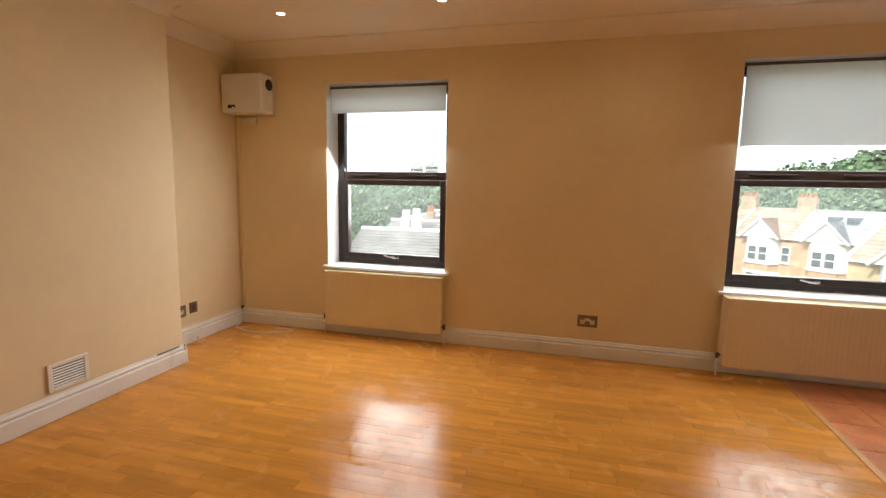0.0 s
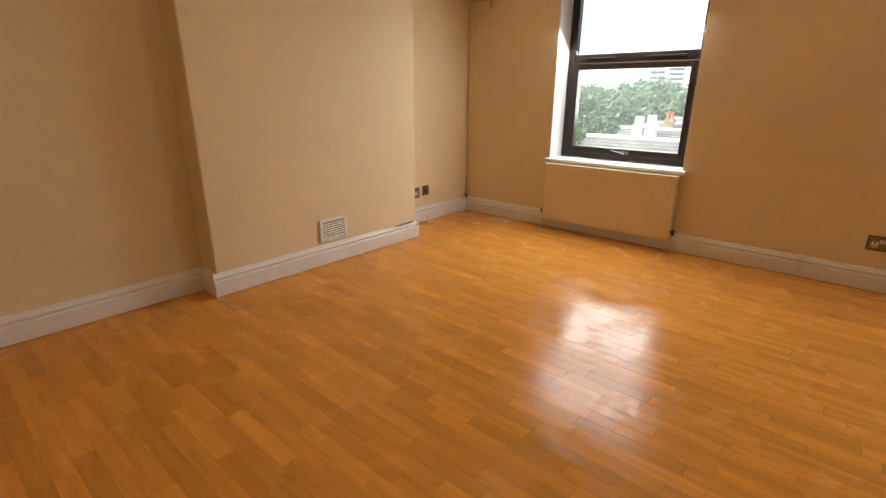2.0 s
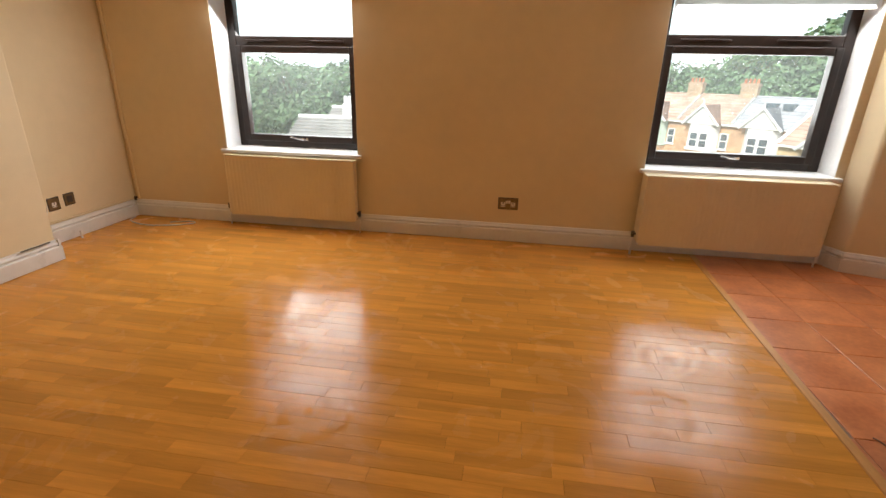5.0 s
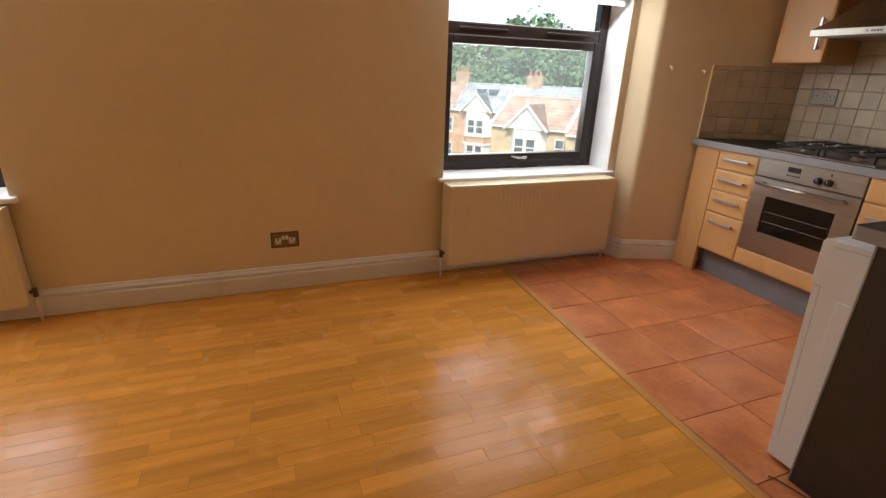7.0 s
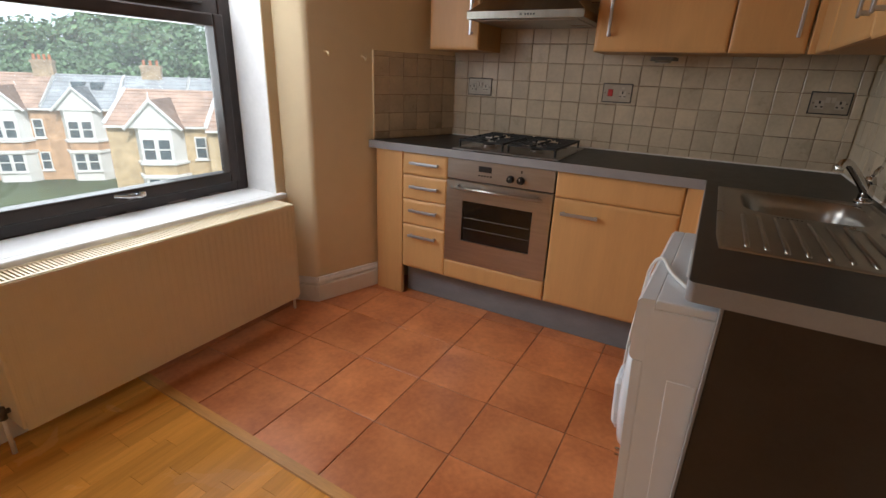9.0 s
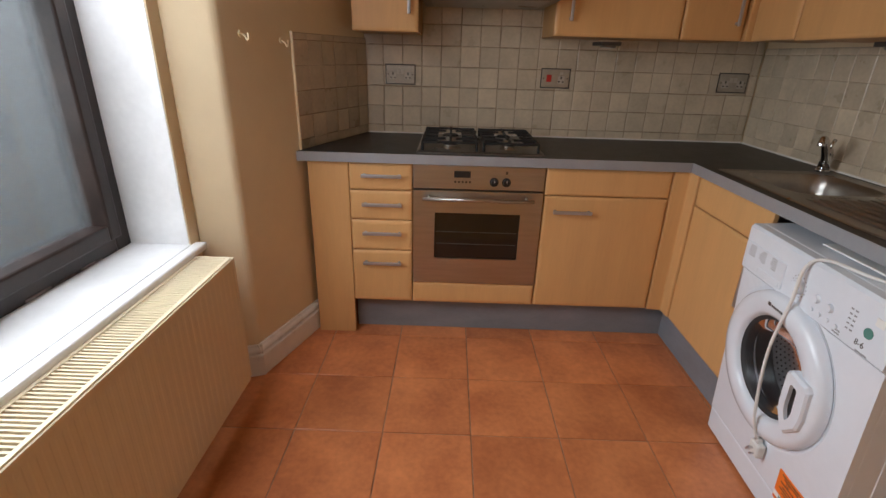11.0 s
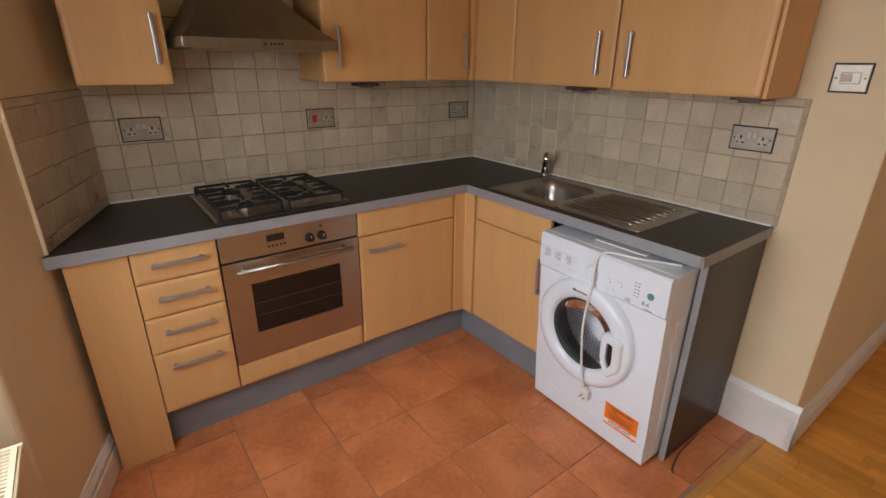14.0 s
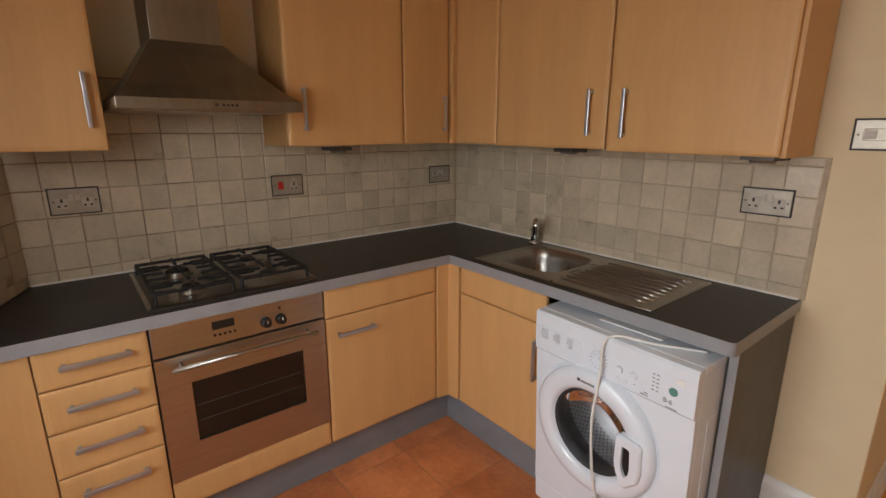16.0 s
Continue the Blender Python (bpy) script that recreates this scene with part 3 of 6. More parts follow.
cabinet("base_cabinet", "light beech base cabinet with false drawer front", "hob", HF, 2.03, 2.600, 0.18, 0.879, DEPTH_HOB, [
    ("drawer_front", 2.035, 2.598, 0.752, 0.878, None),
    ("door", 2.035, 2.598, 0.186, 0.750, (2.466, 0.679, 0.178, False))], "base units")
cabinet("sink_cabinet", "light beech base cabinet under the steel sink", "sink", SF, 3.44, 3.955, 0.18, 0.75, DEPTH_SINK, [
    ("drawer_front", 3.44, 3.945, 0.752, 0.878, None),
    ("door", 3.44, 3.945, 0.186, 0.750, (3.470, 0.60, 0.18, True))], "base units")
tagged(part("corner_post", prism([(3.957, 1.90), (3.957, SINK_FRONT), (4.022, SINK_FRONT + 0.003), (HOB_FRONT, 2.030), (4.12, 2.030), (4.12, 1.90)][::-1], 0.186, 0.878, 0.006), BEECH), "light beech corner filler between base cabinets", "filler panel")
tagged(part("end_panel", box((HOB_FRONT, 3.489, 0.0), (HOB_FRONT + 0.03, 3.672, 0.879), 0.003), BEECH), "light beech filler panel reaching to the floor", "filler panel")
tagged(part("plinth", box((4.10, 1.894, 0.001), (4.116, 3.488, 0.178), 0.002), PLINTH), "grey plinth board under beech units", "plinth", kind="structure")
tagged(part("plinth", box((3.44, 1.894, 0.001), (4.0995, 1.91, 0.178), 0.002), PLINTH), "grey plinth board under beech units", "plinth", kind="structure")
end_board = thing("side_panel", "dark brown laminate end panel beside the washing machine", "end panel", (2.802, 1.65, 0.0))
part("board", box((-0.010, -0.238, 0.0), (0.010, 0.245, 0.880), 0.002), ENDPANEL, end_board)
part("edge_trim", box((-0.012, 0.2455, 0.0), (0.012, 0.2515, 0.880), 0.001), EDGE, end_board, "grey edging strip")

def ring_at(bm, c, a, b, n, z, power=4.0, angles=None):
    vs = []
    for k in range(n):
        t = angles[k] if angles else 2 * math.pi * k / n
        ct, st = math.cos(t), math.sin(t)
        r = (abs(ct / a) ** power + abs(st / b) ** power) ** (-1 / power)
        vs.append(bm.verts.new((c[0] + r * ct, c[1] + r * st, z)))
    return vs


def bridge(bm, a, b):
    n = len(a)
    for k in range(n):
        bm.faces.new((a[k], a[(k + 1) % n], b[(k + 1) % n], b[k]))


# the worktop, with the opening for the sink's bowl
def top_point(u, v, k):
    y = 3.712 - (u - 4.015) * 0.328 if v > 3.4 else v
    return (u, y, 0.882 + (TOP - 0.882) * k)


bm = wall_with_holes([2.785, 3.50, 3.875, 4.015, HOBWALL - 0.001], [SINKWALL + 0.001, 1.50, 1.86, 1.966, 3.5], {(1, 1), (0, 3), (1, 3), (2, 3)}, top_point)
bmesh.ops.bevel(bm, geom=[k for k in bm.edges if all(abs(v.co.x - 2.785) < 1e-4 and abs(v.co.y - 1.966) < 1e-4 for v in k.verts)], offset=0.014, segments=5, profile=0.5, affect="EDGES")
worktop = part("worktop", bm, WORKTOP)
tagged(worktop, "dark grey laminate L-shaped worktop with pale grey edge", "worktop")


def ribbon(pts, t, z0, z1):
    """A thin upright strip along plan points, t thick to the left of the way."""
    bm = bmesh.new()
    rows = []
    for i, q in enumerate(pts):
        d = (Vector(pts[min(i + 1, len(pts) - 1)]) - Vector(pts[max(i - 1, 0)])).normalized()
        o = Vector(q) + Vector((-d.y, d.x)) * t
        rows.append([bm.verts.new((*q, z0)), bm.verts.new((*q, z1)), bm.verts.new((*o, z1)), bm.verts.new((*o, z0))])
    for r0, r1 in zip(rows, rows[1:]):
        bridge(bm, r0, r1)
    bm.faces.new(rows[0][::-1])
    bm.faces.new(rows[-1])
    bmesh.ops.recalc_face_normals(bm, faces=bm.faces[:])
    return bm


arc = [(2.799 - 0.0142 * math.sin(k * math.pi / 16), 1.952 + 0.0142 * math.cos(k * math.pi / 16)) for k in range(9)]
part("edge_strip", ribbon([(2.7848, SINKWALL + 0.001)] + arc[::-1] + [(4.0148, 1.9662)], 0.0025, 0.8805, TOP + 0.0005), EDGE, worktop, "pale grey edge strip")
part("edge_strip", box((4.0125, 1.9690, 0.8805), (4.0148, 3.712, TOP + 0.0005)), EDGE, worktop, "pale grey edge strip")
tagged(part("sealant", sweep([(0, TOP), (0.007, TOP + 0.0005), (0.005, TOP + 0.004), (0, TOP + 0.007)], (2.79, SINKWALL + 0.011), (4.629, SINKWALL + 0.011), (0, 1)), PLASTIC), "white sealant bead along the tiles", "sealant", kind="structure")
tagged(part("sealant", sweep([(0, TOP), (0.007, TOP + 0.0005), (0.005, TOP + 0.004), (0, TOP + 0.007)], (4.629, 1.42), (4.629, 3.49), (-1, 0)), PLASTIC), "white sealant bead along the tiles", "sealant", kind="structure")


def oven():
    y0, y1 = 2.604, 3.196
    mid = (y0 + y1) / 2
    e = thing("oven", "brushed steel built-in electric oven below the hob", "oven")
    m = facing("hob", HF)
    part("body", placed(box((y0 + 0.004, -0.52, 0.30), (y1 - 0.004, -0.001, 0.876)), m), SCREW, e)
    panel = part("control_panel", placed(box((y0, 0, 0.768), (y1, 0.020, 0.877), 0.003), m), STEEL, e)
    part("display", placed(box((mid + 0.038, 0.018, 0.822), (mid + 0.112, 0.0212, 0.852), 0.001), m), BLACK, panel, "black clock display")
    for k in range(5):
        u = mid + 0.040 + k * 0.0165
        part("button", placed(cyl((u, 0.019, 0.803), (u, 0.025, 0.803), 0.0045, n=10), m), BLACK, panel)
    for u in (mid - 0.069, mid - 0.124):
        k = part("knob", placed(add_cyl(cyl((u, 0.019, 0.806), (u, 0.026, 0.806), 0.020, n=20), (u, 0.026, 0.806), (u, 0.046, 0.806), 0.0165, 0.0145, 20), m), BLACK, panel, "black round oven knob")
        part("pointer", placed(box((u - 0.0015, 0.046, 0.807), (u + 0.0015, 0.0468, 0.819)), m), PAPER, k)
    bm = bmesh.new()
    add_box(bm, (mid - 0.129, 0.0195, 0.842), (mid - 0.119, 0.0205, 0.855))
    part("symbol", placed(bm, m), SCREW, panel)
    g0, g1, h0, h1 = 2.700, 3.096, 0.427, 0.655
    bm = wall_with_holes([y0, g0, g1, y1], [0.297, h0, h1, 0.760], {(1, 1)}, lambda u, z, k: (u, 0.022 * (1 - k), z))
    door = part("door", placed(bm, m), STEEL, e, "brushed steel oven door")
    part("door_glass", placed(box((g0 - 0.004, 0.008, h0 - 0.004), (g1 + 0.004, 0.014, h1 + 0.004)), m), OVENGLASS, door, "dark oven window")
    bm = bmesh.new()
    for z in (0.50, 0.56):
        add_tube(bm, [(g0 + 0.01, 0.0145, z), (g1 - 0.01, 0.0145, z)], 0.0015, 6)
    part("shelf_rail", placed(bm, m), SCREW, door)
    bm = cyl((y0 + 0.045, 0.058, 0.728), (y1 - 0.045, 0.058, 0.728), 0.009, n=14)
    for u in (y0 + 0.075, y1 - 0.075):
        add_cyl(bm, (u, 0.02, 0.733), (u, 0.058, 0.728), 0.007, n=10)
    part("handle", placed(bm, m), STEEL, door, "steel rail handle", smooth=True)
    return e


oven()
tagged(part("lower_panel", placed(pillow(2.604, 3.196, 0.186, 0.292), facing("hob", HF)), BEECH), "light beech panel under the oven", "filler panel")


def gas_hob():
    x0, x1, y0, y1, z = 4.055, 4.565, 2.610, 3.185, TOP
    e = thing("gas_hob", "stainless steel gas hob with black iron pan supports", "hob", ((x0 + x1) / 2, (y0 + y1) / 2, z))
    hx, hy = (x1 - x0) / 2, (y1 - y0) / 2
    bm = bmesh.new()
    rings = []
    for ins, zz in ((0, 0), (0, 0.006), (0.012, 0.010), (0.02, 0.0075), (0.03, 0.007)):
        rings.append([bm.verts.new((sx * (hx - ins), sy * (hy - ins), zz)) for sx, sy in ((-1, -1), (1, -1), (1, 1), (-1, 1))])
    for a, b in zip(rings, rings[1:]):
        for k in range(4):
            bm.faces.new((a[k], a[(k + 1) % 4], b[(k + 1) % 4], b[k]))
    bm.faces.new(rings[-1])
    bm.faces.new(rings[0][::-1])
    part("hob_plate", bm, SINKSTEEL, e)
    for bx, by, r in ((-0.125, 0.135, 0.036), (0.125, 0.135, 0.045), (-0.125, -0.135, 0.030), (0.125, -0.135, 0.038)):
        b = part("burner", add_cyl(cyl((bx, by, 0.007), (bx, by, 0.016), r + 0.012, r + 0.006, 24), (bx, by, 0.016), (bx, by, 0.024), r, n=24), SINKSTEEL, e)
        part("burner_cap", cyl((bx, by, 0.024), (bx, by, 0.031), r * 0.95, r * 0.8, 24), IRON, b)
    for s in (-1, 1):
        bm = bmesh.new()
        a0, a1 = sorted((s * 0.012, s * (hy - 0.022)))
        zt = 0.050
        w = 0.006
        for u in (-hx + 0.035, hx - 0.03):
            add_box(bm, (u - w, a0, zt - 0.010), (u + w, a1, zt), 0.002)
        for v in (a0 + 0.004, a1 - 0.004):
            add_box(bm, (-hx + 0.035, v - w, zt - 0.010), (hx - 0.03, v + w, zt), 0.002)
        for bx in (-0.125, 0.125):
            cy = s * 0.135
            for k in range(4):
                d = Vector((math.cos(k * math.pi / 2), math.sin(k * math.pi / 2)))
                lim = 0.105 if k % 2 == 0 else 0.125
                p, q = d * 0.03, d * lim
                lo = (min(bx + p.x, bx + q.x) - w, min(cy + p.y, cy + q.y) - w, zt - 0.008)
                hi = (max(bx + p.x, bx + q.x) + w, max(cy + p.y, cy + q.y) + w, zt + 0.002)
                add_box(bm, lo, hi, 0.002)
            for off in (-0.022, 0.0, 0.022, -0.085, 0.085):
                add_box(bm, (bx + off - w, a0, zt - 0.008), (bx + off + w, a0 + 0.07, zt + 0.001), 0.002)
                add_box(bm, (bx + off - w, a1 - 0.07, zt - 0.008), (bx + off + w, a1, zt + 0.001), 0.002)
        for u in (-hx + 0.035, hx - 0.03):
            for v in (a0 + 0.004, a1 - 0.004):
                add_cyl(bm, (u, v, 0.0075), (u, v, zt - 0.006), 0.006, n=8)
        part("pan_support", bm, IRON, e, "black cast iron pan support")
    return e


gas_hob()


def sink():
    e = thing("sink", "stainless steel inset sink with ribbed drainer", "sink", (0, 0, 0))
    cx, cy, z = 3.688, 1.68, TOP + 0.004
    x0, x1, y0, y1 = 3.055, 3.895, 1.452, 1.925
    corners = [math.atan2(y - cy, x - cx) for x in (x0 + 0.012, x1 - 0.012) for y in (y0 + 0.012, y1 - 0.012)]
    ang = sorted([2 * math.pi * k / 56 - math.pi for k in range(56)] + corners)
    n = len(ang)
    bm = bmesh.new()

    def rect(ins, zz):
        vs = []
        for t in ang:
            ct, st = math.cos(t), math.sin(t)
            k = min([((x1 - ins - cx) / ct) if ct > 1e-6 else ((x0 + ins - cx) / ct) if ct < -1e-6 else 9, ((y1 - ins - cy) / st) if st > 1e-6 else ((y0 + ins - cy) / st) if st < -1e-6 else 9])
            vs.append(bm.verts.new((cx + ct * k, cy + st * k, zz)))
        return vs
    rings = [rect(0, TOP + 0.0005), rect(0.003, z), rect(0.012, z + 0.001), rect(0.02, z - 0.002)]
    rings += [ring_at(bm, (cx, cy), 0.178, 0.175, n, z - 0.002, 4, ang)]
    for a, b in zip(rings, rings[1:]):
        bridge(bm, a, b)
    part("deck", bm, SINKSTEEL, e, smooth=False)
    bm = bmesh.new()
    rings = [ring_at(bm, (cx, cy), a, b, 48, zz, p) for a, b, zz, p in ((0.178, 0.175, z - 0.002, 4), (0.170, 0.167, z - 0.010, 4), (0.162, 0.159, z - 0.05, 4), (0.155, 0.152, z - 0.13, 4), (0.140, 0.137, z - 0.152, 3.5), (0.045, 0.045, z - 0.160, 2), (0.035, 0.035, z - 0.166, 2))]
    for a, b in zip(rings, rings[1:]):
        bridge(bm, a, b)
    bm.faces.new(rings[-1])
    part("bowl", bm, SINKSTEEL, e, smooth=True)
    part("drain", cyl((cx, cy, z - 0.167), (cx, cy, z - 0.1635), 0.028, n=20), SCREW, e)
    for k in range(9):
        y = 1.520 + k * 0.042
        bm = bmesh.new()
        add_tube(bm, [(3.10, y, z - 0.004), (3.14, y, z - 0.0005), (3.42, y, z - 0.0005), (3.46, y, z - 0.004)], 0.006, 8)
        part("drainer_rib", bm, SINKSTEEL, e, smooth=True)
    bm = bmesh.new()
    for k in range(6):
        add_box(bm, (3.475, 1.70 + k * 0.012, z - 0.0022), (3.485, 1.706 + k * 0.012, z - 0.0008), 0.001)
    part("overflow", bm, SCREW, e)
    return e


sink()


def mixer_tap():
    e = thing("mixer_tap", "chrome mixer tap with lever behind the sink", "tap", (3.918, 1.478, TOP + 0.001))
    bm = cyl((0, 0, 0), (0, 0, 0.010), 0.027, n=24)
    add_cyl(bm, (0, 0, 0.008), (0, 0, 0.070), 0.022, 0.020, 24)
    part("tap_body", bm, CHROME, e, smooth=True)
    part("spout", add_tube(bmesh.new(), curve_pts([(0, 0, 0.035), (-0.030, 0.034, 0.080), (-0.066, 0.076, 0.128), (-0.086, 0.100, 0.142), (-0.098, 0.112, 0.130), (-0.100, 0.115, 0.118)], 6), 0.0145, 14), CHROME, e, smooth=True)
    part("lever", add_tube(add_cyl(bmesh.new(), (0, 0, 0.070), (0, 0, 0.094), 0.020, 0.014, 20), [(0, 0, 0.088), (0.004, -0.008, 0.112), (0.010, -0.020, 0.128)], 0.007, 10), CHROME, e, smooth=True)
    return e


mixer_tap()


def extractor_hood():
    e = thing("extractor_hood", "stainless steel chimney extractor hood above the hob", "extractor hood")
    y0, y1, xf, xb = 2.590, 3.178, 4.13, HOBWALL - 0.012
    z0, z1, z2 = 1.556, 1.592, 1.800
    lip = part("lip", box((xf, y0, z0), (xb, y1, z1), 0.002), HOODSTEEL, e)
    c0, c1, cf = 2.783, 3.025, 4.375
    bm = bmesh.new()
    prof = []
    for t in (0, 0.2, 0.45, 0.7, 1.0):
        s = t ** 0.85
        prof.append([bm.verts.new(p) for p in ((xf + 0.004 + (cf - xf - 0.004) * s, y0 + 0.004 + (c0 - y0 - 0.004) * s, z1 + (z2 - z1) * t), (xf + 0.004 + (cf - xf - 0.004) * s, y1 - 0.004 + (c1 - y1 + 0.004) * s, z1 + (z2 - z1) * t), (xb, y1 - 0.004 + (c1 - y1 + 0.004) * s, z1 + (z2 - z1) * t), (xb, y0 + 0.004 + (c0 - y0 - 0.004) * s, z1 + (z2 - z1) * t))])
    for a, b in zip(prof, prof[1:]):
        bridge(bm, a, b)
    bm.faces.new(prof[-1])
    bmesh.ops.recalc_face_normals(bm, faces=bm.faces[:])
    part("canopy", bm, HOODSTEEL, e)
    part("flue", box((cf + 0.004, c0 + 0.003, z2 - 0.004), (xb, c1 - 0.003, CEILING - 0.13), 0.002), HOODSTEEL, e)
    part("filter", box((xf + 0.05, y0 + 0.04, z0 - 0.004), (xb - 0.06, y1 - 0.04, z0 + 0.004), 0.002), SINKSTEEL, e, "pale metal grease filter")
    for k in range(4):
        part("button", box((xf - 0.003, 2.865 - k * 0.014, 1.570), (xf + 0.001, 2.873 - k * 0.014, 1.578), 0.001), BLACK, lip)
    part("badge", box((xf - 0.001, 2.885, 1.569), (xf + 0.001, 2.897, 1.579)), SCREW, lip)
    return e


extractor_hood()

HUF, SUF = 4.34, 1.675
ZB, ZT = 1.424, 2.145
DH, DS = HOBWALL - HUF - 0.012, SUF - SINKWALL - 0.012
cabinet("wall_cabinet", "light beech wall cabinet beside the extractor hood", "hob", HUF, 3.195, 3.505, ZB, ZT, DH, [("door", 3.197, 3.503, ZB, ZT, (3.238, 1.585, 0.175, True))], "wall units")
cabinet("wall_cabinet", "light beech wall cabinet beside the extractor hood", "hob", HUF, 2.0, 2.578, ZB, ZT, DH, [("door", 2.004, 2.576, ZB, ZT, (2.508, 1.575, 0.175, True))], "wall units")
cabinet("wall_cabinet", "narrow light beech corner wall cabinet", "hob", HUF, 1.72, 2.0, ZB, ZT, DH, [("door", 1.722, 2.0, ZB, ZT, (1.762, 1.572, 0.175, True))], "wall units")
cabinet("wall_cabinet", "narrow light beech corner wall cabinet", "sink", SUF, 4.0, 4.318, ZB, ZT, DS, [("door", 4.004, 4.30, ZB, ZT, None)], "wall units")
cabinet("wall_cabinet", "light beech wall cabinet over the sink", "sink", SUF, 3.414, 4.0, ZB - 0.006, ZT, DS, [("door", 3.418, 4.002, ZB - 0.006, ZT, (3.486, 1.556, 0.175, True))], "wall units")
cabinet("wall_cabinet", "light beech wall cabinet above the washing machine", "sink", SUF, 2.846, 3.414, ZB - 0.012, ZT, DS, [("door", 2.838, 3.412, ZB - 0.012, ZT, (3.339, 1.550, 0.175, True))], "wall units")
tagged(part("end_panel", box((2.826, SINKWALL + 0.012, ZB - 0.014), (2.845, SUF - 0.002, ZT), 0.002), BEECH), "light beech end panel of the wall cabinets", "filler panel")


tagged(part("corner_post", box((4.302, 1.65, ZB), (4.345, 1.716, ZT), 0.004), BEECH), "light beech corner filler between wall cabinets", "filler panel")


def cabinet_light(x, y, rz):
    e = thing("cabinet_light", "small unlit wedge light under the wall cabinet", "light", (x, y, ZB - 0.012), rz, group="cabinet lights")
    part("housing", prism([(-0.065, -0.05), (0.065, -0.05), (0.05, 0.05), (-0.05, 0.05)], -0.016, 0.0, 0.006), SCREW, e)
    part("rim", cyl((0, 0, -0.026), (0, 0, -0.0155), 0.036, 0.040, 28), HOODSTEEL, e, "round metal rim")
    part("lens", cyl((0, 0, -0.028), (0, 0, -0.0255), 0.029, n=28), PLASTIC, e, "frosted round lens")


cabinet_light(4.50, 2.27, 90)
cabinet_light(3.70, 1.53, 0)
cabinet_light(2.93, 1.53, 0)

# ---- sockets and switches ----


def wall_plate(name, label, at, rz, w, h, kind, plate=BRASSY, face=None, group="sockets"):
    """A metal socket or switch plate; local x along the wall, -y out of it."""
    face = face or (PLATEFACE if plate is CHROMEPLATE else PLASTIC)
    e = thing(name, label, "socket" if "socket" in name else "switch", at, rz, group)
    part("back_rim", box((-w / 2 - 0.005, -0.0035, -h / 2 - 0.005), (w / 2 + 0.005, 0, h / 2 + 0.005), 0.001), RUBBER, e, "dark plate rim")
    part("plate", box((-w / 2, -0.006, -h / 2), (w / 2, -0.002, h / 2), 0.0018), plate, e)
    for s in (-1, 1):
        part("screw", cyl((s * (w / 2 - 0.010), -0.0075, 0), (s * (w / 2 - 0.010), -0.005, 0), 0.0035, n=10), SCREW, e)
    slots = []
    if kind == "double":
        for c in (-0.039, 0.039):
            slots.append(c * w / 0.147)
        part("rocker", box((-0.019, -0.0095, 0.002), (-0.002, -0.0055, 0.026), 0.001), face, e)
        part("rocker", box((0.002, -0.0095, 0.002), (0.019, -0.0055, 0.026), 0.001), face, e)
    elif kind == "cooker":
        slots.append(0.030)
        part("rocker", box((-0.048, -0.0105, -0.018), (-0.022, -0.0055, 0.018), 0.002), RED, e, "red cooker switch")
        part("rocker", box((0.022, -0.0095, 0.020), (0.038, -0.0055, 0.032), 0.001), face, e)
    elif kind == "single":
        slots.append(0.0)
    elif kind == "fused":
        part("insert", box((-0.028, -0.009, -0.018), (0.028, -0.0055, 0.018), 0.002), CHROMEPLATE, e)
        part("rocker", box((-0.024, -0.012, -0.012), (0.004, -0.0085, 0.012), 0.002), face, e)
    else:
        part("insert", box((-w * 0.3, -0.008, -h * 0.3), (w * 0.3, -0.0055, h * 0.3), 0.002), SCREW, e)
    for c in slots:
        part("insert", box((c - 0.018, -0.0075, -0.026), (c + 0.018, -0.0055, 0.012), 0.002), face, e)
        bm = bmesh.new()
        add_box(bm, (c - 0.0036, -0.0084, -0.003), (c + 0.0036, -0.007, 0.010))
        add_box(bm, (c - 0.0145, -0.0084, -0.020), (c - 0.006, -0.007, -0.0135))
        add_box(bm, (c + 0.006, -0.0084, -0.020), (c + 0.0145, -0.007, -0.0135))
        part("pin_holes", bm, BLACK, e)
    return e


CHROMEPLATE = mat("satin_plate", (0.43, 0.38, 0.31), 0.40, metal=0.6, vary=0.08, scale=30)
PLATEFACE = mat("off_white_insert", (0.50, 0.45, 0.38), 0.45, vary=0.04)
TILE_T = 0.011
wall_plate("wall_socket", "double socket in a satin metal plate on tiles", (HOBWALL - TILE_T, 3.311, 1.230), -90, 0.150, 0.092, "double", CHROMEPLATE)
wall_plate("wall_socket", "cooker socket with red switch in satin plate", (HOBWALL - TILE_T, 2.485, 1.232), -90, 0.146, 0.090, "cooker", CHROMEPLATE)
wall_plate("wall_socket", "double socket in a satin metal plate on tiles", (HOBWALL - TILE_T, 1.545, 1.234), -90, 0.146, 0.090, "double", CHROMEPLATE)
wall_plate("wall_socket", "double socket in a satin metal plate on tiles", (2.933, SINKWALL + TILE_T, 1.247), 180, 0.150, 0.086, "double", CHROMEPLATE)
wall_plate("wall_switch", "fused switch in a satin metal plate on the wall", (2.683, SINKWALL, 1.478), 180, 0.100, 0.086, "fused", CHROMEPLATE, group="switches")
wall_plate("wall_socket", "double socket in an antique brass plate above skirting", (1.245, NORTH, 0.318), 0, 0.150, 0.088, "double", BRASSY)
wall_plate("wall_socket", "single socket in an antique brass plate", (-2.165, 3.195, 0.300), 90, 0.088, 0.090, "single", BRASSY)
wall_plate("aerial_socket", "small aerial socket in an antique brass plate", (-2.165, 3.330, 0.308), 90, 0.080, 0.085, "blank", BRASSY)

# ---- washing machine ----


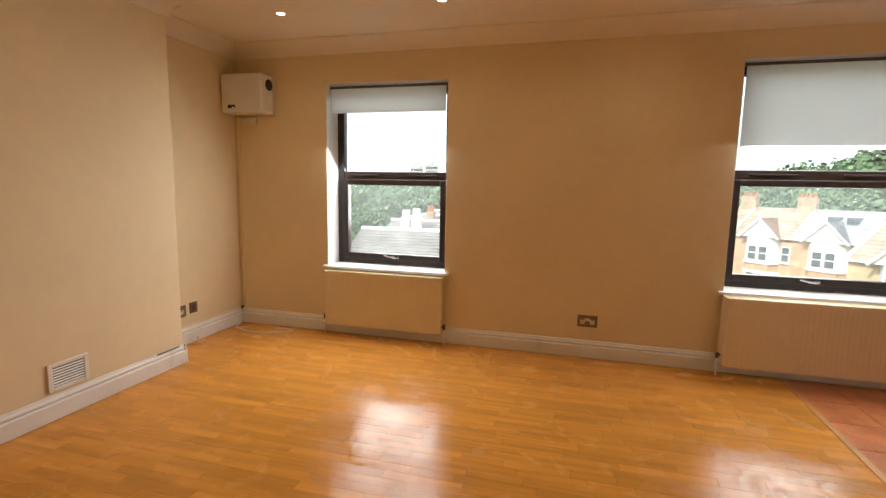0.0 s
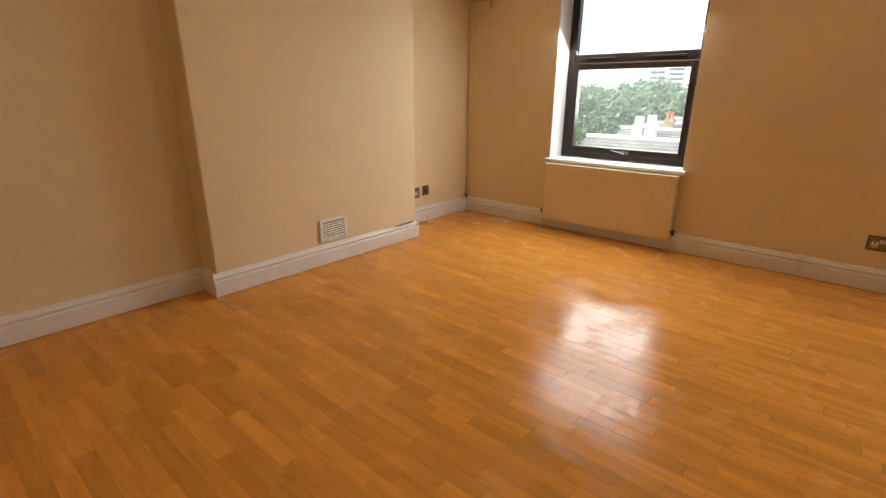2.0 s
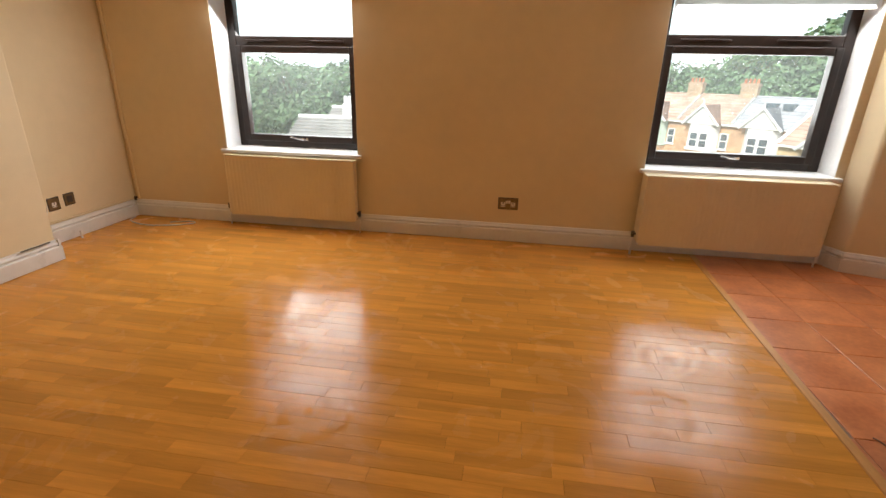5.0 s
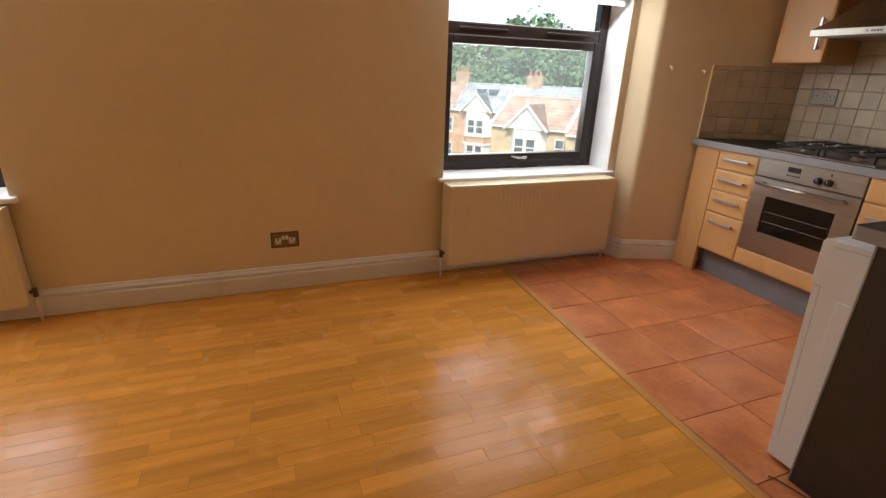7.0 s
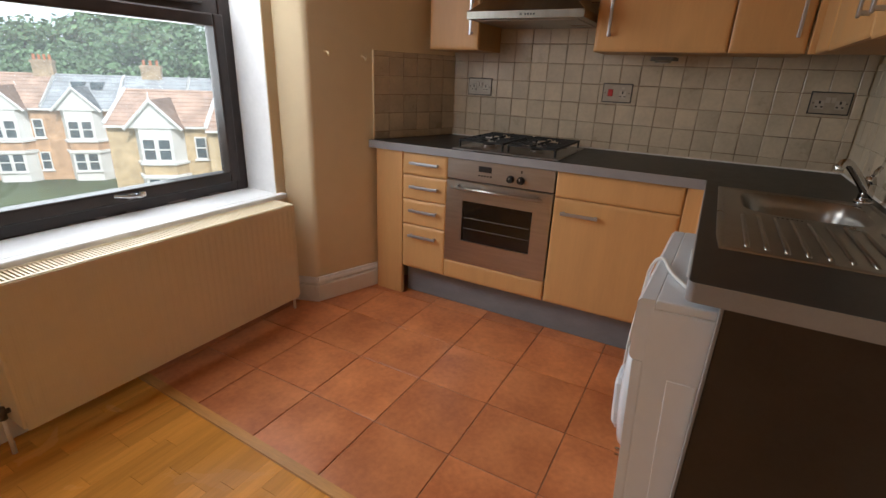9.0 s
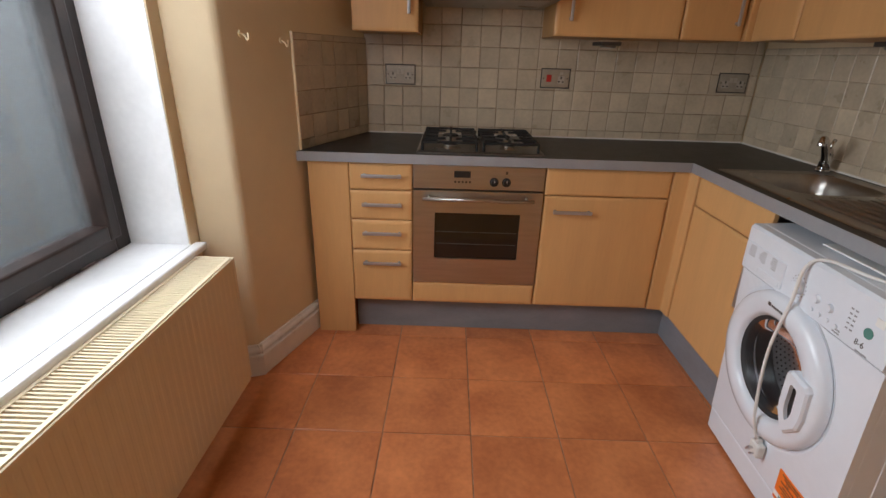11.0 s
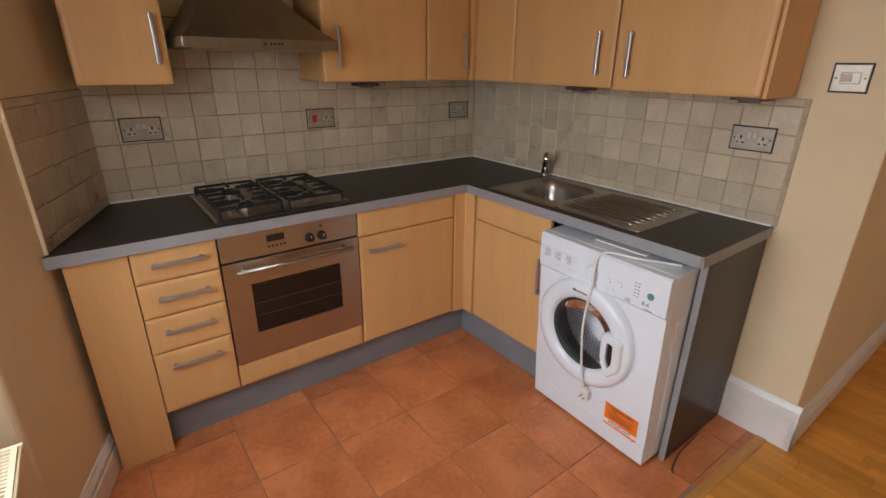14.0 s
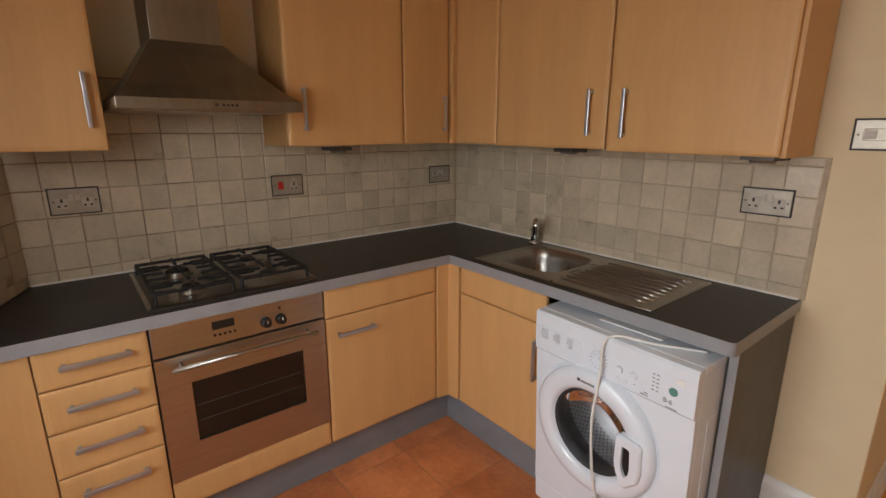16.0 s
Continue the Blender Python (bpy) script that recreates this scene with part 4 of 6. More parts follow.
def text_mesh(body, size, name, material, parent, m, label=""):
    c = bpy.data.curves.new(name, "FONT")
    c.body, c.size, c.align_x, c.align_y, c.extrude = body, size, "CENTER", "CENTER", 0.0003
    tmp = bpy.data.objects.new(name, c)
    me = bpy.data.meshes.new_from_object(tmp)
    bpy.data.objects.remove(tmp)
    me.transform(m)
    me.materials.append(material)
    ob = new(name, me)
    ob.parent = parent
    if label:
        ob["label"] = label
    return ob


def washing_machine():
    W, H, D = 0.595, 0.848, 0.52
    e = thing("washing_machine", "white front-loading washing machine with cable draped over", "washing machine")
    e.matrix_world = pose(3.124, 2.000, 0.0, -3.0, 0, -2.0)
    h = W / 2
    shell = add_box(box((-h, -D, 0.012), (h, -0.022, H - 0.022), 0.006), (-h + 0.04, -D + 0.04, 0.0), (h - 0.04, -0.05, 0.02))
    bmesh.ops.delete(shell, geom=[f for f in shell.faces if f.normal.y > 0.9 and f.calc_center_median().z > 0.1], context="FACES")
    part("cabinet_body", shell, ENAMEL, e)
    for s in (-1, 1):
        part("side_groove", box((s * h - 0.002, -0.30, 0.12), (s * h + 0.002, -0.24, 0.66), 0.0018), ENAMEL, e)
        part("side_groove", box((s * h - 0.002, -0.14, 0.12), (s * h + 0.002, -0.08, 0.66), 0.0018), ENAMEL, e)
    part("worktop_lid", box((-h - 0.001, -D, H - 0.022), (h + 0.001, -0.0345, H), 0.004), ENAMEL, e, "white lid")
    dc, dz, hole = 0.036, 0.474, 0.180
    x0, x1, z0, z1 = -h, h, 0.105, 0.690
    cor = [math.atan2(z - dz, x - dc) for x in (x0, x1) for z in (z0, z1)]
    ang = sorted([2 * math.pi * k / 64 - math.pi for k in range(64)] + cor)
    bm = bmesh.new()

    def rect(y):
        vs = []
        for t in ang:
            ct, st = math.cos(t), math.sin(t)
            k = min(((x1 - dc) / ct) if ct > 1e-6 else ((x0 - dc) / ct) if ct < -1e-6 else 9, ((z1 - dz) / st) if st > 1e-6 else ((z0 - dz) / st) if st < -1e-6 else 9)
            vs.append(bm.verts.new((dc + ct * k, y, dz + st * k)))
        return vs

    def circ(r, y, b=bm, aa=ang, ex=0.0):
        return [b.verts.new((dc + ex + r * math.cos(t), y, dz + r * math.sin(t))) for t in aa]
    rings = [rect(-0.024), rect(-0.003), circ(0.250, 0.0), circ(0.238, -0.006), circ(hole, -0.008), circ(hole, -0.05)]
    for a, b in zip(rings, rings[1:]):
        bridge(bm, a, b)
    bmesh.ops.recalc_face_normals(bm, faces=bm.faces[:])
    part("front_panel", bm, ENAMEL, e)
    full = [2 * math.pi * k / 64 for k in range(64)]
    bm = bmesh.new()
    rings = [circ(r, y, bm, full) for r, y in ((0.236, -0.004), (0.234, 0.016), (0.224, 0.027), (0.203, 0.032), (0.172, 0.030), (0.160, 0.021), (0.155, 0.006))]
    for a, b in zip(rings, rings[1:]):
        bridge(bm, a, b)
    door = part("door", bm, ENAMEL, e, "white round porthole door", smooth=True)
    bm = bmesh.new()
    rings = [circ(r, y, bm, full) for r, y in ((0.157, 0.010), (0.152, 0.014), (0.143, 0.004), (0.138, -0.02))]
    for a, b in zip(rings, rings[1:]):
        bridge(bm, a, b)
    part("door_seal", bm, RUBBER, door, "dark grey inner ring", smooth=True)
    bm = bmesh.new()
    rings = [circ(r, y, bm, full) for r, y in ((0.144, 0.004), (0.125, -0.012), (0.105, -0.05), (0.06, -0.075), (0.01, -0.08))]
    for a, b in zip(rings, rings[1:]):
        bridge(bm, a, b)
    bm.faces.new(rings[-1])
    porthole = part("door_glass", bm, glass("porthole_glass", (0.86, 0.86, 0.87), 0.03, 1.22), door, "smoked glass bowl", smooth=True)
    porthole.visible_shadow = False
    bm = bmesh.new()
    rings = [circ(r, y, bm, full) for r, y in ((0.198, -0.118), (0.22, -0.122), (0.22, -0.26), (0.02, -0.28))]
    for a, b in zip(rings, rings[1:]):
        bridge(bm, a, b)
    bm.faces.new(rings[-1])
    part("drum", bm, DRUM, e, "perforated steel drum", smooth=True)
    bm = bmesh.new()
    rings = [circ(r, y, bm, full) for r, y in ((0.182, -0.045), (0.176, -0.060), (0.186, -0.075), (0.176, -0.092), (0.200, -0.120))]
    for a, b in zip(rings, rings[1:]):
        bridge(bm, a, b)
    part("gasket", bm, GASKET, e, "folded grey rubber door gasket", smooth=True)
    bm = bmesh.new()
    for k in range(3):
        t = k * 2.1 + 0.4
        p = Vector((dc + 0.20 * math.cos(t), -0.13, dz + 0.20 * math.sin(t)))
        q = p + Vector((0, -0.13, 0))
        add_tube(bm, [p, (p + q) / 2, q], 0.022, 8)
    part("paddle", bm, DRUM, e, smooth=True)
    bm = bmesh.new()
    for j in range(7):
        for k in range(40):
            t = 2 * math.pi * (k + 0.5 * (j % 2)) / 40
            r = 0.03 + j * 0.027
            c = Vector((dc + r * math.cos(t), -0.2785 + r * 0.02, dz + r * math.sin(t)))
            q = [bm.verts.new(c + Vector((0.0042 * math.cos(a), 0.003, 0.0042 * math.sin(a)))) for a in (0, 1.57, 3.14, 4.71)]
            bm.faces.new(q)
    for j in range(9):
        for k in range(72):
            t = 2 * math.pi * (k + 0.5 * (j % 2)) / 72
            o = Vector((math.cos(t), 0, math.sin(t)))
            w = Vector((-math.sin(t), 0, math.cos(t)))
            c = Vector((dc, -0.130 - j * 0.014, dz)) + o * 0.2185
            bm.faces.new([bm.verts.new(c + w * 0.0038), bm.verts.new(c + Vector((0, 0.0038, 0))), bm.verts.new(c - w * 0.0038), bm.verts.new(c - Vector((0, 0.0038, 0)))])
    part("drum_holes", bm, BLACK, e)
    # a flat D-shaped grip standing off the door's rim, with a slot for the fingers
    grip = [(-0.118, 0.070), (-0.130, 0.080), (-0.196, 0.074), (-0.206, 0.060), (-0.208, -0.030), (-0.200, -0.070), (-0.160, -0.112), (-0.146, -0.108), (-0.124, -0.066), (-0.116, -0.030)]
    slot = [(-0.144, 0.040), (-0.148, 0.046), (-0.168, 0.044), (-0.172, 0.038), (-0.174, -0.028), (-0.170, -0.050), (-0.160, -0.066), (-0.154, -0.062), (-0.146, -0.044), (-0.143, -0.028)]
    bm = bmesh.new()
    rows = [[bm.verts.new((dc + x * (1 - k) - 0.160 * k, y, dz + z * (1 - k))) for x, z in out] for out, y, k in ((grip, 0.020, 0), (grip, 0.040, 0), (grip, 0.047, 0.09), (slot, 0.047, 0), (slot, 0.030, 0))]
    for a, b in zip(rows, rows[1:]):
        bridge(bm, a, b)
    bmesh.ops.recalc_face_normals(bm, faces=bm.faces[:])
    part("door_handle", bm, ENAMEL, door, "white D-shaped door handle")
    bm = bmesh.new()
    rows = [[bm.verts.new((dc + x, y, dz + z)) for x, z in slot] for y in (0.029, 0.036)]
    bridge(bm, *rows)
    bm.faces.new(rows[1])
    bm.faces.new(rows[0][::-1])
    bmesh.ops.recalc_face_normals(bm, faces=bm.faces[:])
    part("handle_recess", bm, BLACK, door)
    bm = bmesh.new()
    tilt = [(-0.003, 0.692), (0.006, 0.700), (0.004, 0.775), (0.002, 0.838), (-0.006, 0.847), (-0.034, 0.847), (-0.034, 0.692)]
    rows = [[bm.verts.new((s * (h - 0.0005), y, z)) for y, z in tilt] for s in (-1, 1)]
    bridge(bm, rows[0], rows[1])
    bm.faces.new(rows[0][::-1])
    bm.faces.new(rows[1])
    bmesh.ops.recalc_face_normals(bm, faces=bm.faces[:])
    panel = part("control_panel", bm, ENAMEL, e, "white sloping control panel")
    slope = Matrix.Rotation(radians(1.6), 4, "X")

    def on_panel(x, z, bm0):
        y = 0.006 - (z - 0.700) * 0.028
        return placed(bm0, Matrix.Translation((x, y, z)) @ slope)
    part("detergent_drawer", on_panel(0.185, 0.752, box((-0.100, -0.003, -0.042), (0.100, 0.0035, 0.042), 0.004)), ENAMEL, panel, "white detergent drawer")
    part("drawer_lip", on_panel(0.15, 0.722, box((-0.055, 0.001, -0.010), (0.055, 0.006, 0.010), 0.004)), ENAMEL, panel)
    bm = bmesh.new()
    rnd = random.Random(5)
    for c in (0.255, 0.20, 0.145):
        for k in range(6):
            z = 0.786 - k * 0.0065
            add_box(bm, (c - 0.020, 0.0036 + 0.006 - (z - 0.700) * 0.028, z - 0.0012), (c - 0.020 + 0.018 + rnd.random() * 0.018, 0.0042 + 0.006 - (z - 0.700) * 0.028, z + 0.0012))
    part("printed_lines", bm, GREYPRINT, panel)
    dial = part("programme_dial", on_panel(0.020, 0.756, add_cyl(cyl((0, -0.002, 0), (0, 0.010, 0), 0.024, 0.021, 28), (0, 0.010, 0), (0, 0.016, 0), 0.017, 0.014, 24)), ENAMEL, panel, "white programme dial")
    bm = bmesh.new()
    for k in range(16):
        t = 2 * math.pi * k / 16
        add_box(bm, (0.031 * math.cos(t) - 0.0016, 0.0002, 0.031 * math.sin(t) - 0.0016), (0.031 * math.cos(t) + 0.0016, 0.0010, 0.031 * math.sin(t) + 0.0016))
    part("dial_marks", on_panel(0.020, 0.756, bm), GREYPRINT, panel)
    for x in (-0.058, -0.108):
        part("small_dial", on_panel(x, 0.756, cyl((0, -0.002, 0), (0, 0.009, 0), 0.0125, 0.010, 20)), ENAMEL, panel)
    for k in range(4):
        part("button", on_panel(-0.050 - k * 0.030, 0.722, cyl((0, -0.002, 0), (0, 0.004, 0), 0.006, n=14)), ENAMEL, panel)
    bm = bmesh.new()
    for k in range(5):
        for c in (-0.170, -0.184):
            z = 0.790 - k * 0.013
            y = 0.006 - (z - 0.700) * 0.028
            add_box(bm, (c - 0.004, y - 0.001, z - 0.002), (c + 0.004, y + 0.0008, z + 0.002))
    for c, z in ((-0.145, 0.716), (-0.145, 0.708), (-0.225, 0.703), (-0.236, 0.703)):
        y = 0.006 - (z - 0.700) * 0.028
        add_box(bm, (c - 0.012, y - 0.001, z - 0.002), (c + 0.012, y + 0.0008, z + 0.002))
    part("indicator_print", bm, GREYPRINT, panel)
    part("energy_badge", on_panel(-0.232, 0.758, cyl((0, -0.002, 0), (0, 0.0012, 0), 0.0135, n=24)), GREEN, panel, "round dark green badge")
    part("energy_badge", on_panel(-0.252, 0.796, box((-0.012, -0.001, -0.010), (0.012, 0.0012, 0.010))), PAPER, panel)
    face = Matrix.Translation((-0.218, 0.0059, 0.722)) @ slope @ Matrix(((-1, 0, 0, 0), (0, 0, 1, 0), (0, 1, 0, 0), (0, 0, 0, 1)))
    text_mesh("8-6", 0.022, "capacity_print", SCREW, panel, face)
    bm = bmesh.new()
    add_box(bm, (0.070, 0.0300, dz + 0.190), (0.083, 0.0325, dz + 0.201))
    for k in range(6):
        add_box(bm, (0.060 - k * 0.009, 0.0300, dz + 0.191), (0.066 - k * 0.009, 0.0325, dz + 0.199))
    part("maker_mark", bm, SCREW, door)
    part("kick_plate", box((-h + 0.001, -0.03, 0.012), (h - 0.001, -0.002, 0.103), 0.004), ENAMEL, e)
    for s in (-1, 1):
        part("foot", cyl((s * (h - 0.05), -0.07, 0), (s * (h - 0.05), -0.07, 0.014), 0.02, n=14), BLACK, e)
    st = part("sticker", box((-0.260, -0.0015, 0.134), (-0.108, 0.0024, 0.212)), ORANGE, e, "orange notice sticker")
    part("sticker_band", box((-0.260, -0.0015, 0.1155), (-0.108, 0.0025, 0.134)), PAPER, st, "white band reading IMPORTANT")
    part("sticker_foot", box((-0.260, -0.0015, 0.105), (-0.108, 0.0024, 0.1155)), ORANGE, st)
    bm = bmesh.new()
    for k, (z, w) in enumerate(((0.196, 0.12), (0.188, 0.10), (0.170, 0.12), (0.158, 0.10), (0.149, 0.12), (0.140, 0.09))):
        add_box(bm, (-0.184 - w / 2, 0.0022, z + 0.0072), (-0.184 + w / 2, 0.0028, z + 0.0108))
    part("sticker_print", bm, SCREW, st)
    flat = lambda x, z: Matrix.Translation((x, 0.0029, z)) @ Matrix(((-1, 0, 0, 0), (0, 0, 1, 0), (0, 1, 0, 0), (0, 0, 0, 1)))
    text_mesh("IMPORTANT", 0.019, "sticker_word", SCREW, st, flat(-0.184, 0.1245))
    text_mesh("10", 0.018, "sticker_number", SCREW, st, flat(-0.152, 0.188))
    cable = part("power_cable", add_tube(bmesh.new(), curve_pts([(-0.26, -0.12, H + 0.006), (-0.14, -0.05, H + 0.008), (-0.03, -0.012, H + 0.008), (0.0, 0.016, 0.82), (-0.004, 0.030, 0.72), (0.004, 0.050, 0.55), (-0.006, 0.048, 0.34), (-0.012, 0.026, 0.235)], 8), 0.0048, 8), CABLE, e, "white mains cable", smooth=True)
    plug = part("plug", add_box(box((-0.036, 0.002, 0.172), (0.010, 0.030, 0.222), 0.008, 3), (-0.022, 0.006, 0.218), (-0.002, 0.026, 0.238), 0.005), CABLE, e, "white three pin plug")
    bm = bmesh.new()
    add_box(bm, (-0.016, 0.030, 0.198), (-0.008, 0.046, 0.202))
    add_box(bm, (-0.026, 0.030, 0.184), (-0.020, 0.044, 0.188))
    add_box(bm, (-0.006, 0.030, 0.184), (0.000, 0.044, 0.188))
    part("pins", bm, CHROME, plug)
    return e


washing_machine()
tagged(part("manual", box((2.98, 1.80, 0.860), (3.20, 1.972, 0.8655), 0.002), PAPER), "white instruction booklet lying on the washing machine", "booklet")
bm = add_tube(bmesh.new(), curve_pts([(2.785, 1.62, 0.004), (2.775, 1.80, 0.004), (2.752, 1.90, 0.004), (2.735, 1.93, 0.004)], 6), 0.0025, 6)
tagged(part("loose_wire", bm, SCREW, smooth=True), "thin dark wire lying on the tiles", "wire")

# ---- living room fittings ----
def heater_box():
    e = thing("air_unit", "white wall-mounted ventilation unit in the corner", "ventilation unit", (-1.92, NORTH, 2.25))
    part("backing_board", box((-0.22, -0.016, -0.185), (0.225, 0, 0.20), 0.002), CREAMPLASTIC, e)
    part("casing", box((-0.235, -0.205, -0.172), (0.195, -0.016, 0.175), 0.010), PLASTIC, e)
    part("outlet_rim", cyl((0.193, -0.085, 0.085), (0.199, -0.085, 0.085), 0.052, n=28), BLACK, e, "round dark outlet opening")
    part("outlet_rim", cyl((0.1985, -0.085, 0.085), (0.202, -0.085, 0.085), 0.040, n=28), RUBBER, e)
    part("display", box((-0.165, -0.2075, -0.135), (-0.085, -0.2045, -0.105), 0.001), BLACK, e, "small dark display")
    part("label", box((-0.120, -0.2085, -0.137), (-0.095, -0.2055, -0.122), 0.0005), PAPER, e)
    return e


heater_box()
e = thing("isolator_switch", "small white isolator box under the ventilation unit", "switch", (-1.985, NORTH, 2.02))
part("housing", box((-0.075, -0.028, -0.04), (0.075, 0, 0.036), 0.005), CREAMPLASTIC, e)
part("rocker", box((0.02, -0.032, -0.014), (0.044, -0.027, 0.014), 0.002), PLASTIC, e)
tagged(part("conduit", box((-2.140, NORTH - 0.018, 0.165), (-2.118, NORTH, 2.06), 0.003), WALL), "painted cable conduit down the wall corner", "conduit")
tagged(part("conduit", box((-2.165, 2.89, 0.156), (-2.152, NORTH - 0.02, 0.170), 0.003), WALL), "painted cable conduit along the skirting", "conduit")
tagged(part("valve_stub", add_cyl(cyl((-2.135, 3.945, 0.15), (-2.135, 3.945, 0.185), 0.010, n=12), (-2.135, 3.945, 0.18), (-2.11, 3.935, 0.18), 0.008, n=12), SCREW), "small metal pipe stub on the skirting", "pipe")
tagged(part("floor_cable", add_tube(bmesh.new(), curve_pts([(-2.13, 3.90, 0.005), (-2.08, 3.78, 0.005), (-1.85, 3.70, 0.005), (-1.60, 3.76, 0.005), (-1.50, 3.84, 0.005), (-1.56, 3.88, 0.005), (-1.72, 3.82, 0.005)], 8), 0.0045, 8), CABLE, smooth=True), "loose cream cable lying on the floor", "cable")
tagged(part("socket_cable", add_tube(bmesh.new(), curve_pts([(-2.155, 3.135, 0.30), (-2.148, 3.10, 0.20), (-2.140, 3.09, 0.155)], 6), 0.004, 8), CABLE, smooth=True), "white aerial cable below the sockets", "cable")
tagged(part("pipe_stub", cyl((-2.10, 3.30, 0.0), (-2.10, 3.30, 0.06), 0.009, n=12), GLOSS), "short white pipe rising from the floor", "pipe")
tagged(part("skirting_cap", box((-1.824, 2.60, 0.150), (-1.812, 2.80, 0.157), 0.002), SCREW), "thin dark cable along the skirting top", "cable")


def vent_grille():
    e = thing("wall_vent", "cream louvred vent on the chimney breast", "vent", (-1.84, 1.978, 0.256), 90)
    w, h = 0.122, 0.085
    bm = bmesh.new()
    for lo, hi in (((-w, -0.012, -h), (-w + 0.028, 0, h)), ((w - 0.028, -0.012, -h), (w, 0, h)), ((-w + 0.028, -0.012, -h), (w - 0.028, 0, -h + 0.024)), ((-w + 0.028, -0.012, h - 0.024), (w - 0.028, 0, h))):
        add_box(bm, lo, hi, 0.003)
    part("frame", bm, PLASTIC, e)
    part("backing", box((-w + 0.02, -0.002, -h + 0.02), (w - 0.02, 0, h - 0.02)), BLACK, e)
    for k in range(7):
        z = -h + 0.034 + k * 0.0165
        bm = add_box(bmesh.new(), (-w + 0.024, -0.0015, -0.0052), (w - 0.024, 0.0015, 0.0052), 0.0008, 2, Matrix.Translation((0, -0.007, z)) @ Matrix.Rotation(radians(-35), 4, "X"))
        part("slat", bm, PLASTIC, e)


vent_grille()

GLOWBULB = glow("lamp_glow", (1.0, 0.86, 0.66), 12.0)


def downlight(x, y):
    e = thing("downlight", "small recessed ceiling spotlight, lit, with metal rim", "ceiling light", (x, y, CEILING), group="ceiling spotlights")
    bm = bmesh.new()
    n = 28
    rs = [[bm.verts.new((r * math.cos(2 * math.pi * k / n), r * math.sin(2 * math.pi * k / n), z)) for k in range(n)] for r, z in ((0.046, 0), (0.045, -0.004), (0.036, -0.006), (0.032, -0.001), (0.030, 0.0))]
    for a, b in zip(rs, rs[1:]):
        bridge(bm, a, b)
    part("rim", bm, CHROME, e, smooth=True)
    part("bulb", cyl((0, 0, -0.0025), (0, 0, -0.0005), 0.030, n=24), GLOWBULB, e)
    d = bpy.data.lights.new("downlight_beam", "SPOT")
    d.energy, d.spot_size, d.spot_blend, d.shadow_soft_size, d.color = SPOT_POWER, radians(150), 0.8, 0.04, (1.0, 0.80, 0.54)
    new("downlight_beam", d).matrix_world = look((x, y, CEILING - 0.02), (x, y + 0.0001, 0))


SPOT_POWER = 4.5
for x in (-1.172, 0.117, 1.406):
    for y in (3.28, 1.0, -1.2):
        downlight(x, y)


def hook(x, z):
    y = 3.835 - (x - 3.675) * 0.352
    e = thing("wall_hook", "small cream painted hook on the angled wall", "hook", (x, y, z), -19, group="wall hooks")
    part("base", cyl((0, 0, 0), (0, -0.004, 0), 0.012, n=16), WALL, e)
    part("arm", add_tube(bmesh.new(), curve_pts([(0, -0.003, 0), (0, -0.02, -0.008), (0, -0.026, -0.02), (0, -0.034, -0.012), (0, -0.034, 0.002)], 5), 0.0035, 8), WALL, e, smooth=True)


hook(3.78, 1.382)
hook(3.99, 1.366)

# ---- outside ----
BRICK = mat("orange_brick", (0.58, 0.37, 0.23), 0.85, vary=0.18, scale=1.5, bump=0.2, bump_scale=12)
YELLOWBRICK = mat("yellow_brick", (0.58, 0.44, 0.27), 0.85, vary=0.15, scale=1.5, bump=0.2, bump_scale=12)
STUCCO = mat("white_stucco", (0.74, 0.74, 0.74), 0.8, vary=0.06, scale=1.0)
MINT = mat("pale_green_stucco", (0.52, 0.62, 0.54), 0.8, vary=0.06, scale=1.0)
CLAY = mat("brown_clay_roof_tile", (0.47, 0.32, 0.25), 0.8, vary=0.2, scale=0.8, per_object=0.08)
SLATE = mat("grey_slate", (0.36, 0.38, 0.41), 0.6, vary=0.18, scale=0.9, per_object=0.08)
OLDSLATE = mat("weathered_slate", (0.27, 0.265, 0.255), 0.75, vary=0.22, scale=0.9, per_object=0.06)
POT = mat("terracotta_pot", (0.46, 0.17, 0.08), 0.8, vary=0.15, scale=3)
STACK = mat("chimney_brick", (0.40, 0.30, 0.20), 0.9, vary=0.2, scale=2.5)
HOUSEGLASS = mat("house_window_glass", (0.10, 0.13, 0.15), 0.1, vary=0.2, scale=0.7)
LEAF = mat("tree_leaves", (0.13, 0.235, 0.11), 0.7, vary=0.3, scale=0.6, per_object=0.35, island=True)
BARK = mat("tree_bark", (0.12, 0.09, 0.06), 0.9, vary=0.25, scale=3)
GRASS = mat("ground_cover", (0.10, 0.13, 0.06), 0.95, vary=0.3, scale=0.05)
CONCRETE = mat("pale_concrete", (0.52, 0.52, 0.51), 0.8, vary=0.1, scale=0.1)
HILLS = mat("distant_woods", (0.16, 0.21, 0.18), 0.95, vary=0.2, scale=0.01)
GROUND_Z = -9.0

